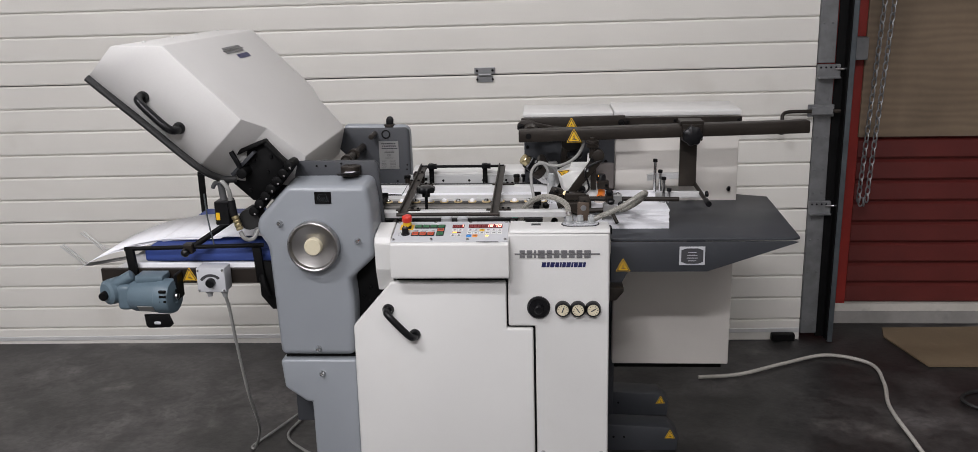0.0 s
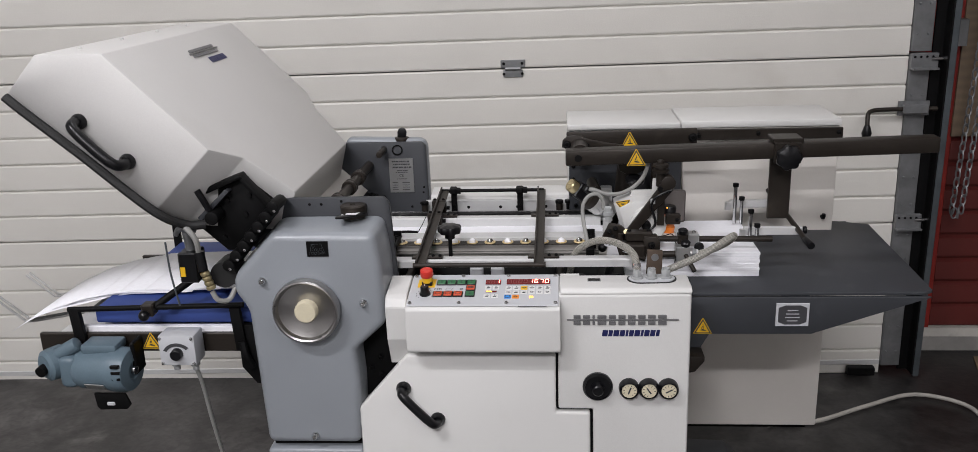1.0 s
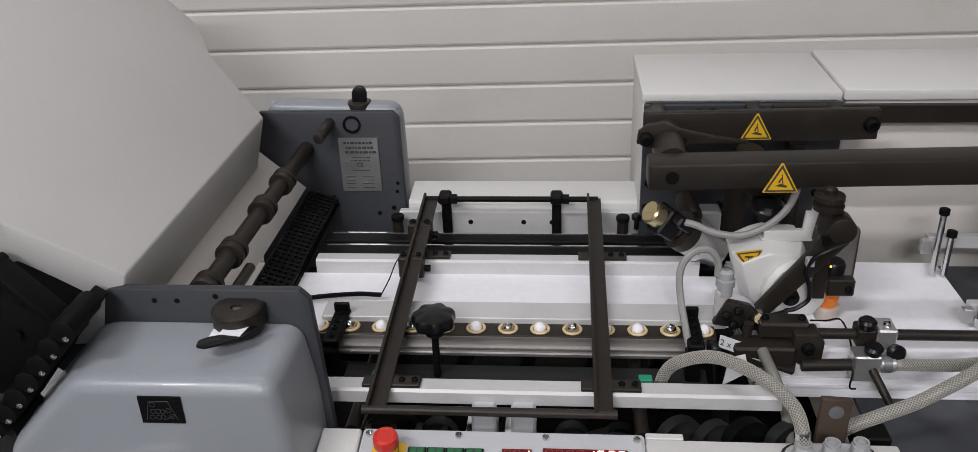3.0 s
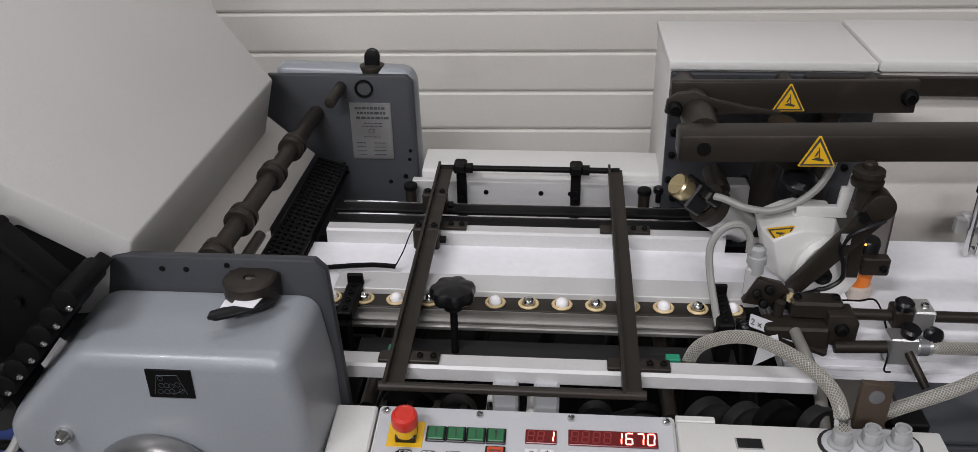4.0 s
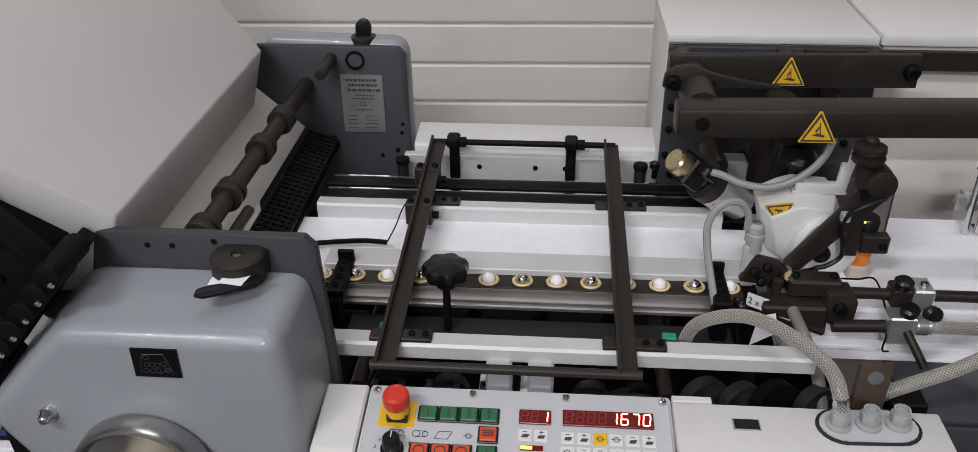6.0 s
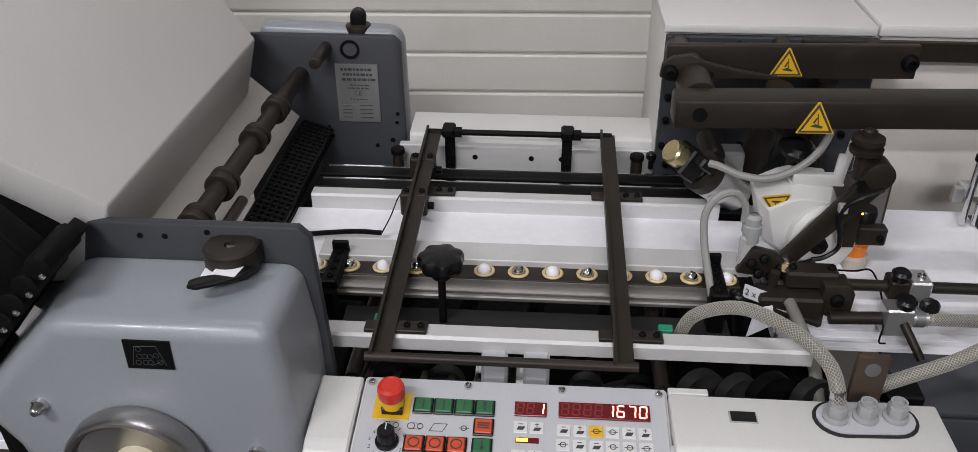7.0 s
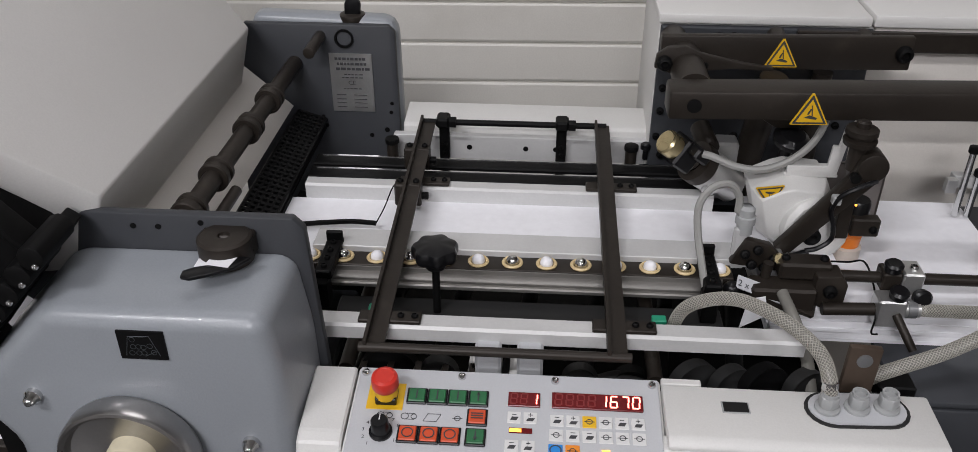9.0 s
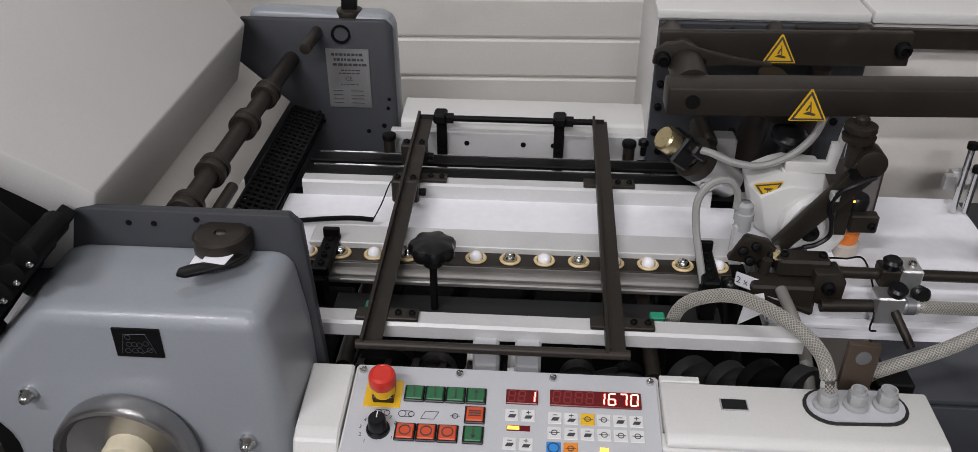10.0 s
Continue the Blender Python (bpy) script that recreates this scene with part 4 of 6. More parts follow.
for k, y0, y1 in (("tip", YA, YB), ("tl", YA, YB), ("ft", YA, YB), ("fold", YA, YB), ("low", YC, YD), ("bot", YA, YB), ("lip", YC, YD)):
    V[k + "a"] = b.verts.new((P[k][0], y0, P[k][1]))
    V[k + "b"] = b.verts.new((P[k][0], y1, P[k][1]))
V["b2a"] = b.verts.new((P["bot2"][0], -0.03, P["bot2"][1]))
V["b2b"] = b.verts.new((P["bot2"][0], 0.63, P["bot2"][1]))
V["na"] = b.verts.new((-0.905, 0.025, 1.1718))
V["nb"] = b.verts.new((-0.905, 0.605, 1.1718))
F = [("tipa", "tla", "tlb", "tipb"), ("tla", "fta", "ftb", "tlb"), ("fta", "folda", "na", "lowa", "lowb", "nb", "foldb", "ftb"), ("lowa", "lipa", "lipb", "lowb"),
     ("tla", "tipa", "bota", "folda", "fta"), ("folda", "bota", "b2a", "na"), ("na", "b2a", "lipa", "lowa"),
     ("tlb", "ftb", "foldb", "botb", "tipb"), ("foldb", "nb", "b2b", "botb"), ("nb", "lowb", "lipb", "b2b")]
for f in F:
    b.faces.new([V[k] for k in f])
bmesh.ops.recalc_face_normals(b, faces=b.faces)
if sum(f.normal.z * f.calc_area() for f in b.faces) < 0:
    bmesh.ops.reverse_faces(b, faces=b.faces)
bmesh.ops.bevel(b, geom=[e for e in b.edges if len(e.link_faces) == 2], offset=0.003, segments=2, affect="EDGES", profile=0.5)
shell = part("shell", b, HOODWHITE, hood)
md = shell.modifiers.new("thickness", "SOLIDIFY")
md.thickness, md.offset = 0.003, -1
part("rim_seal", tube([(-1.328, YA - 0.004, 1.319), (-1.295, YA - 0.006, 1.290), (-1.195, YA - 0.006, 1.203), (-1.068, YA - 0.006, 1.090), (-1.02, -0.038, 1.050), (-0.985, -0.02, 1.044)], 0.0095, seg=10), RUBBER, hood, "black rubber edge seal")
hh = part("hood_handle", tube([(-1.190, -0.064, 1.268), (-1.192, -0.087, 1.268), (-1.184, -0.102, 1.258), (-1.149, -0.106, 1.222), (-1.118, -0.104, 1.193), (-1.106, -0.090, 1.186), (-1.104, -0.064, 1.188)], 0.0105, seg=14), PLASTIC, hood, "black plastic bow handle")
for c in ((-1.190, -0.066, 1.268), (-1.105, -0.066, 1.188)):
    part("handle_foot", lathe([(0.016, 0), (0.0155, 0.006), (0.011, 0.012)], c, (0, -1, 0), 18), PLASTIC, hh)
# maker's mark on the sloping face
ft, fo = Vector((P["ft"][0], 0, P["ft"][1])), Vector((P["fold"][0], 0, P["fold"][1]))
along = (fo - ft).normalized()
HM = Matrix(((0, along.x, 0.703, -1.127), (1, 0, 0, 0), (0, along.z, 0.711, 1.396), (0, 0, 0, 1)))


def on_hood(u0, u1, s0, s1, h=0.003, bm=None):
    """u along the hood's width in y, s down the slope from its upper fold."""
    return join(bm, moved(box(u0, u1, s0, s1, 0.0005, h, 0.0004), HM))


lg = part("logo_rail", on_hood(0.255, 0.425, 0.056, 0.059), GREYINK, hood, "grey raised maker's mark")
u = 0.265
for w in (0.010, 0.010, 0.004, 0.013, 0.010, 0.010, 0.011, 0.011, 0.011, 0.012):
    g = on_hood(u, u + w, 0.046, 0.054)
    on_hood(u, u + w, 0.061, 0.069, bm=g)
    part("logo_bar", g, GREYINK, lg)
    u += w + 0.0045
g, u = None, 0.325
for w in (0.009, 0.006, 0.009, 0.008, 0.004, 0.007, 0.009, 0.004, 0.008, 0.008, 0.006):
    g = on_hood(u, u + w, 0.077, 0.093, 0.002, bm=g)
    u += w + 0.0016
part("model_mark", g, BLUEINK, hood, "dark blue model mark")
# small screw heads on the flat top
for yy in (0.0, 0.18, 0.36, 0.54):
    screw((-1.2, yy, 1.4), 0.004, (0, 0, 1), hood, WHITE)

# ---- black fold plate end below the hood ----
fp = thing("fold_plate", (-0.92, 0.25, 1.05), "black steel fold plate end with ribs and levers", "fold plate")
part("end_plate", prism([(-0.977, 1.107), (-0.905, 1.137), (-0.857, 1.080), (-0.92, 0.985), (-0.951, 0.98), (-1.02, 1.045)], 0.0, 0.012, "y", 0.003), BLACK, fp)
part("end_rim", prism([(-0.985, 1.118), (-0.905, 1.147), (-0.898, 1.140), (-0.977, 1.107)], -0.022, 0.014, "y", 0.003), BLACK, fp)
part("rim_right", prism([(-0.905, 1.147), (-0.848, 1.082), (-0.856, 1.078), (-0.910, 1.138)], -0.018, 0.012, "y", 0.003), BLACK, fp)
part("rib", prism([(-1.0, 1.058), (-0.935, 1.118), (-0.928, 1.112), (-0.992, 1.05)], -0.022, 0.001, "y", 0.002), SLATE, fp)
part("pivot", cyl((-0.962, -0.045, 1.063), (-0.962, 0.0, 1.063), 0.014, bev=0.002), BLACK, fp)
part("locking_lever", tube([(-0.967, -0.035, 1.078), (-0.975, -0.04, 1.10), (-0.985, -0.042, 1.122)], 0.007, seg=8), PLASTIC, fp)
part("plate_body", prism([(-1.005, 1.045), (-0.905, 1.128), (-0.86, 1.075), (-0.94, 0.98)], 0.013, 0.60, "y", 0.003), BLACK, fp)
for x, zz in ((-0.94, 1.09), (-0.905, 1.06), (-0.893, 1.10), (-0.955, 1.01)):
    part("bolt", cyl((x, -0.006, zz), (x, 0.001, zz), 0.005, seg=10), BLACK, fp)
# serrated adjusting strip beside the cover
adj = thing("adjusting_strip", (-0.88, 0.0, 1.0), "black toothed adjusting strip with bright screws", "adjuster")
for i in range(7):
    x, zz = -0.945 + 0.0175 * i, 0.957 + 0.0205 * i
    part("cam", cyl((x, -0.03, zz), (x, 0.03, zz), 0.013, seg=9, bev=0.002), BLACK, adj)
    screw((x + 0.004, -0.031, zz - 0.006), 0.0032, (0, -1, 0), adj)
part("bar", prism([(-0.955, 0.955), (-0.845, 1.085), (-0.832, 1.076), (-0.94, 0.945)], 0.005, 0.055, "y", 0.002), BLACK, adj)
# shaft with collars above the perforated plate
sh = thing("collar_shaft", (-0.8, 0.35, 1.0), "dark steel cross shaft with clamping collars", "shaft")
A, B = Vector((-0.782, 0.08, 1.012)), Vector((-0.776, 0.618, 1.012))
part("shaft", cyl(A, B, 0.0118, seg=24), STEEL_D, sh)
part("thin_shaft", cyl(A + Vector((0.022, 0, -0.02)), A.lerp(B, 0.33) + Vector((0.022, 0, -0.02)), 0.007, seg=16), STEEL_D, sh)
for f in (0.17, 0.335, 0.57, 0.75):
    c = A.lerp(B, f)
    d = (B - A).normalized()
    g = lathe([(0.0118, -0.013), (0.017, -0.013), (0.0185, -0.011), (0.0185, -0.003), (0.0155, -0.002), (0.0155, 0.004), (0.0185, 0.005), (0.0185, 0.012), (0.017, 0.014), (0.0118, 0.014)], c, d, 28)
    part("collar", g, STEEL_D, sh)
wp = solo("deflector_plate", prism([(-0.860, 1.006), (-0.788, 0.940), (-0.784, 0.944), (-0.856, 1.010)], 0.08, 0.612, "y"), CREAM, "white sloping deflector plate under the hood", "machine cover")
pf = thing("perforated_guard", (-0.72, 0.35, 0.93), "black perforated roller guard plate", "guard")
N1, N2 = 44, 5
b = bmesh.new()
P0, PU, PV = Vector((-0.778, 0.085, 0.934)), Vector((0, 0.53, 0)), Vector((0.042, 0, -0.013))
for i in range(N1 + 1):
    y = i / N1
    join(b, cyl(P0 + PU * y, P0 + PU * y + PV, 0.0036, seg=6))
for j in range(N2 + 1):
    q = P0 + PV * (j / N2)
    join(b, cyl(q, q + PU, 0.0030, seg=6))
part("grid", b, BLACK, pf)
part("backing", prism([(P0.x, P0.z - 0.012), (P0.x + PV.x, P0.z + PV.z - 0.012), (P0.x + PV.x, P0.z + PV.z - 0.016), (P0.x, P0.z - 0.016)], 0.085, 0.615), BLACK, pf)

# ---- register table between the side frames ----
rt = thing("register_table", (-0.38, 0.3, 0.8), "open register table with pale rails and a ball strip", "conveyor table")
part("front_rail", prism([(0.099, 0.904), (0.099, 0.919), (0.102, 0.922), (0.122, 0.922), (0.124, 0.918), (0.124, 0.902), (0.121, 0.902), (0.121, 0.918), (0.103, 0.918), (0.103, 0.904)], -0.632, -0.112, "x"), ALUWHITE, rt, "pale aluminium front rail")
part("middle_rail", prism([(0.398, 0.900), (0.398, 0.923), (0.401, 0.926), (0.418, 0.926), (0.420, 0.922), (0.420, 0.900)], -0.716, -0.165, "x"), ALUWHITE, rt, "pale aluminium middle rail")
part("ball_strip_cover", box(-0.672, -0.15, 0.254, 0.294, 0.910, 0.922, 0.001), ALUWHITE, rt, "white edge strip")
part("ball_bed", box(-0.672, -0.165, 0.226, 0.258, 0.897, 0.914, 0.001), STEEL_D, rt)
part("ball_rail", prism([(0.213, 0.896), (0.213, 0.9035), (0.216, 0.9055), (0.224, 0.9065), (0.2245, 0.912), (0.229, 0.913), (0.229, 0.896)], -0.660, -0.178, "x"), RAILSTEEL, rt, "dull aluminium ball rail")
part("ball_rail_lip", box(-0.660, -0.178, 0.206, 0.2128, 0.895, 0.9015, 0.0015), RAILSTEEL, rt)
for i, colour in enumerate("wcwcwwcwcwwcw"):
    x = -0.672 + 0.041 * i
    rg = part("ball_cup", lathe([(0.0122, 0.0), (0.0130, 0.002), (0.0118, 0.0035), (0.0094, 0.003), (0.0082, 0.0005)], (x, 0.241, 0.9135), (0, 0, 1), 22), RING, rt)
    part("ball", ball((x, 0.241, 0.9165), 0.0080), PAPER if colour == "w" else CHROME, rg)
for x in (-0.645, -0.195):
    e = part("end_clamp", box(x - 0.010, x + 0.010, 0.190, 0.268, 0.914, 0.927, 0.002), BLACK, rt)
    part("upright_tab", box(x - 0.010, x + 0.010, 0.258, 0.264, 0.92, 0.938, 0.001), BLACK, e)
    part("side_lug", box(x - 0.012, x + 0.006, 0.180, 0.205, 0.88, 0.917, 0.002), BLACK, e)
    for yy in (0.200, 0.217, 0.234, 0.251):
        screw((x, yy, 0.927), 0.004, (0, 0, 1), e, BLACK)
for k, (y, r) in enumerate(((0.474, 0.0), (0.514, 0.0))):
    part("black_rail", box(-0.73, -0.16, y - 0.019, y + 0.012, 0.885, 0.907, 0.002), BLACK, rt)
    part("bright_edge", box(-0.72, -0.17, y + 0.004, y + 0.008, 0.9065, 0.9085, 0.0004), CHROME, rt)
# black sheets added below the rails to keep the shaded hollow dark
part("dark_liner_bed", box(-0.74, -0.12, 0.403, 0.45, 0.870, 0.885, 0), BLACK, rt)
part("dark_liner_floor", box(-0.62, 0.0, 0.08, 0.62, 0.715, 0.725, 0), BLACK, rt)
part("cross_beam", box(-0.63, -0.18, 0.172, 0.208, 0.845, 0.882, 0.002), RUBBER, rt)
for x in (-0.60, -0.265):
    part("cross_rod", cyl((x, 0.085, 0.872), (x, 0.50, 0.872), 0.0085), STEEL_D, rt)
for x in (-0.575, -0.255):
    part("green_stop", box(x - 0.011, x + 0.005, 0.150, 0.162, 0.888, 0.905, 0.001), mat("green_plastic", (0.02, 0.30, 0.17), 0.4), rt)
for x in (-0.445, -0.40):
    part("pale_bracket", box(x - 0.014, x + 0.014, 0.083, 0.104, 0.86, 0.908, 0.003), PANELGREY, rt)
    part("bracket_foot", box(x - 0.022, x + 0.014, 0.088, 0.13, 0.85, 0.875, 0.004), WHITE, rt)
# back trim box
part("rear_trim", prism([(0.574, 0.86), (0.574, 0.934), (0.579, 0.938), (0.642, 0.944), (0.646, 0.86)], -0.606, -0.232, "x", 0.0015), WHITE, rt, "white trim cover at the back of the table")
part("rear_face", box(-0.62, -0.232, 0.560, 0.5735, 0.86, 0.926, 0.0015), ALUWHITE, rt, "drilled pale rear plate")
# black sheet added under the rear rails for the same dark depth
part("dark_liner_rear", box(-0.74, -0.16, 0.405, 0.560, 0.855, 0.868, 0), BLACK, rt)
for x in (-0.505, -0.42, -0.375, -0.30):
    part("hole", cyl((x, 0.5590, 0.908), (x, 0.561, 0.908), 0.0040, seg=14), BLACK, rt)
for x in (-0.618, -0.265):
    p = part("stud", cyl((x, 0.535, 0.865), (x, 0.535, 0.925), 0.0085), STEEL_D, rt)
    part("stud_cap", cyl((x, 0.535, 0.923), (x, 0.535, 0.932), 0.0105, bev=0.002), BLACK, p)
part("small_knob", lathe([(0.004, 0), (0.004, 0.014), (0.008, 0.017), (0.008, 0.024), (0.005, 0.026), (0, 0.026)], (-0.243, 0.545, 0.905), (0, 0, 1), 16), PLASTIC, rt)
# works seen in the gap below the rails
wk = thing("transport_rollers", (-0.36, 0.12, 0.82), "dark pulleys and rollers below the register table", "machine works")
random.seed(11)
for i, (x, r) in enumerate(((-0.555, 0.034), (-0.50, 0.022), (-0.345, 0.02), (-0.29, 0.02), (-0.225, 0.03), (-0.185, 0.026), (-0.15, 0.03), (-0.105, 0.026))):
    g = lathe([(0.004, 0), (r * 0.55, 0), (r * 0.6, 0.003), (r * 0.85, 0.003), (r, 0.0), (r, 0.016), (r * 0.85, 0.014), (r * 0.5, 0.014), (0.004, 0.018)], (x, 0.108, 0.855), (0.5 if i > 3 else 0, -1, 0.15), 26)
    part("pulley", g, RUBBER if i % 3 else BLACK, wk)
for i in range(6):
    part("shaft_stub", cyl((-0.60 + 0.085 * i, 0.09, 0.83 + 0.01 * (i % 2)), (-0.57 + 0.085 * i, 0.30, 0.84), 0.010, seg=14), BLACK, wk)
part("flat_belt", tube([(-0.40, 0.09, 0.85), (-0.35, 0.10, 0.845), (-0.30, 0.10, 0.865), (-0.25, 0.095, 0.85)], 0.008, seg=8), RUBBER, wk)
for i in range(5):
    part("gusset", prism([(-0.60 + 0.03 * i, 0.835), (-0.585 + 0.03 * i, 0.875), (-0.578 + 0.03 * i, 0.875), (-0.588 + 0.03 * i, 0.835)], 0.085, 0.10), STEEL_D, wk)
# the running sheets on the table
solo("paper_sheet", box(-0.735, -0.03, 0.268, 0.398, 0.9030, 0.9042, 0), PAPER, "white sheets of paper passing over the table", "paper")
solo("paper_sheet", box(-0.42, -0.20, 0.296, 0.385, 0.9046, 0.9053, 0), PAPER, "white sheet of paper lying on the table", "paper")
bs = thing("brush_strip", (-0.68, 0.31, 0.91), "thin black spring strip over the paper", "spring strip")
part("strip", tube([(-0.755, 0.312, 0.905), (-0.70, 0.316, 0.912), (-0.64, 0.318, 0.917), (-0.605, 0.318, 0.916)], 0.0035, seg=6), BLACK, bs)
part("wire", tube([(-0.605, 0.318, 0.916), (-0.596, 0.335, 0.930), (-0.588, 0.37, 0.944), (-0.575, 0.382, 0.944)], 0.0009, seg=5), BLACK, bs)

# ---- hinged guard frame with clamps and star knob ----
gf = thing("hinged_frame", (-0.44, 0.33, 0.94), "black steel hinged frame laid over the table", "frame")
TILT = Matrix.Translation((0, 0.060, 0.921)) @ pose(0, 0, 0, 4.4, 0, 0)   # the frame rises towards its back rod
for x in (-0.563, -0.311):
    p = prism([(x - 0.010, 0.0), (x + 0.011, 0.0), (x + 0.011, 0.0035), (x - 0.0065, 0.0035), (x - 0.0065, 0.0125), (x - 0.010, 0.0125)], 0.0, 0.478)
    part("side_bar", moved(p, TILT), STEEL_D, gf)
    for y, z in ((0.112, 0.9235), (0.410, 0.9285)):
        h = part("hinge_plate", box(x - 0.024, x + 0.044, y - 0.0095, y + 0.0095, z - 0.002, z + 0.003, 0.001), STEEL_D, gf)
        for dx in (0.022, 0.037):
            screw((x + dx, y, z + 0.003), 0.0038, (0, 0, 1), h, BLACK)
part("front_rod", cyl((-0.578, 0.062, 0.923), (-0.296, 0.062, 0.923), 0.0052), STEEL_D, gf)
part("back_rod", cyl((-0.572, 0.535, 0.960), (-0.304, 0.535, 0.960), 0.0045), BLACK, gf)
for x in (-0.541, -0.367):
    g = part("hanger", box(x - 0.008, x + 0.007, 0.548, 0.555, 0.892, 0.958, 0.001), BLACK, gf)
    part("hanger_eye", box(x - 0.010, x + 0.009, 0.528, 0.556, 0.952, 0.967, 0.003), BLACK, g)
    part("eye_nut", cyl((x + 0.009, 0.535, 0.960), (x + 0.019, 0.535, 0.960), 0.0085, seg=6), BLACK, g)
    for zz in (0.905, 0.918):
        screw((x, 0.548, zz), 0.0035, (0, -1, 0), g, BLACK)
for y, z in ((0.462, 0.950), (0.372, 0.943)):
    c = part("clamp_block", box(-0.587, -0.552, y - 0.011, y + 0.011, z - 0.026, z + 0.006, 0.002), STEEL_D, gf)
    for x in (-0.580, -0.559):
        screw((x, y, z + 0.006), 0.0042, (0, 0, 1), c, BLACK)
    part("side_lock", cyl((-0.552, y + 0.002, z - 0.016), (-0.544, y + 0.002, z - 0.016), 0.005, seg=12), BLACK, c)
sk = thing("star_knob", (-0.522, 0.2, 0.9), "black star knob on a threaded spindle", "knob")
star_knob("knob", (-0.511, 0.182, 0.957), 0.0275, 0.020, (0, 0, 1), sk)
part("spindle", cyl((-0.511, 0.182, 0.86), (-0.511, 0.182, 0.957), 0.0045), BLACK, sk)

# ---- rear cabinet ----
rc = thing("pump_cabinet", (0.1, 0.65, 0), "white rear pump cabinet with a dark mounting bar", "cabinet")
part("body", box(0.050, 0.438, 0.553, 0.745, 0.268, 1.112, 0.004, 2), CREAM, rc)
part("left_body", box(-0.241, 0.0495, 0.554, 0.745, 0.83, 1.112, 0.004, 2), WHITE, rc)
part("lid", box(0.0445, 0.440, 0.546, 0.750, 1.1125, 1.130, 0.003, 2), WHITE, rc, "white lid panel")
part("lid", box(-0.243, 0.0425, 0.546, 0.750, 1.1125, 1.126, 0.003, 2), WHITE, rc, "white lid panel")
part("front_plate", box(-0.239, 0.047, 0.541, 0.5525, 0.83, 1.110, 0.002), SLATE, rc, "slate grey mounting plate")
part("mounting_bar", box(-0.058, 0.439, 0.530, 0.5405, 1.084, 1.111, 0.0015), STEEL_D, rc, "dark steel bar")
part("plinth", box(0.0605, 0.425, 0.60, 0.73, 0.235, 0.2675, 0.002), BLACK, rc)
for x, zz, r in ((-0.045, 1.099, .006), (0.018, 1.097, .007), (0.048, 1.098, .006), (0.085, 1.097, .007), (0.232, 1.100, .0055), (0.428, 1.100, .006)):
    screw((x, 0.530, zz), r, (0, -1, 0), rc, BLACK, "bolt")
for x, zz in ((-0.160, 1.098), (-0.140, 1.099), (-0.229, 1.02), (-0.229, 0.985), (-0.231, 0.945), (-0.222, 0.915), (-0.12, 0.95), (0.02, 0.97)):
    screw((x, 0.541, zz), 0.0055, (0, -1, 0), rc, BLACK, "bolt")
for x in (-0.085, 0.03):
    part("spacer_boss", cyl((x, 0.482, 1.096), (x, 0.541, 1.102), 0.012, seg=20), STEEL_D, rc)
part("hook", tube([(0.41, 0.553, 0.875), (0.41, 0.540, 0.875), (0.41, 0.537, 0.885)], 0.005, seg=8), BLACK, rc)

# ---- swing arms ----
sa = thing("swing_arm", (0.1, 0.36, 1.09), "dark steel support beam with a hazard sticker", "beam")
rise = 0.0185
b = prism([(-0.250, 1.0725), (0.588, 1.0725 + rise), (0.588, 1.1080 + rise), (-0.250, 1.1080)], 0.318, 0.362, "y", 0.004, 2)
part("beam", b, STEEL_D, sa)
part("cross_hole", cyl((-0.221, 0.3165, 1.0915), (-0.221, 0.320, 1.0915), 0.0085), BLACK, sa)
warning_sign((-0.088, 0.3168, 1.0880), 0.043, sa, tilt=-1)
ua = thing("upper_bar", (-0.1, 0.47, 1.1), "short dark steel bar with a hazard sticker", "beam")
part("bar", prism([(-0.246, 1.076), (0.073, 1.082), (0.073, 1.127), (-0.246, 1.122)], 0.470, 0.482, "y", 0.0025), STEEL_D, ua)
warning_sign((-0.091, 0.4688, 1.0985), 0.042, ua, tilt=-1)
screw((0.062, 0.470, 1.105), 0.011, (0, -1, 0), ua, BLACK, "bolt")
pv = thing("arm_pivot", (-0.235, 0.45, 1.08), "dark steel pivot boss with a link plate", "pivot")
part("boss", cyl((-0.216, 0.362, 1.092), (-0.216, 0.47, 1.094), 0.022, seg=28), STEEL_D, pv)
part("boss_upper", cyl((-0.226, 0.484, 1.100), (-0.222, 0.541, 1.094), 0.018, seg=28), STEEL_D, pv)
g = prism([(-0.258, 1.095), (-0.256, 1.112), (-0.243, 1.122), (-0.222, 1.124), (-0.203, 1.116), (-0.188, 1.112), (-0.150, 1.104), (-0.110, 1.098), (-0.110, 1.094), (-0.16, 1.096), (-0.20, 1.092), (-0.232, 1.086)], 0.425, 0.433, "y", 0.001)
part("link_plate", g, STEEL_D, pv)
screw((-0.246, 0.425, 1.102), 0.010, (0, -1, 0), pv, BLACK, "bolt")
part("small_hole", cyl((-0.195, 0.4235, 1.100), (-0.195, 0.426, 1.100), 0.004), BLACK, pv)
ft_ = thing("beam_stay", (-0.06, 0.45, 1.0), "dark tubular stay with a flanged foot", "stay")
part("stay_tube", cyl((-0.115, 0.50, 0.88), (-0.100, 0.45, 1.075), 0.019), STEEL_D, ft_)
part("stay_tube_rear", cyl((-0.02, 0.515, 1.06), (-0.02, 0.52, 0.93), 0.013), STEEL_D, ft_)
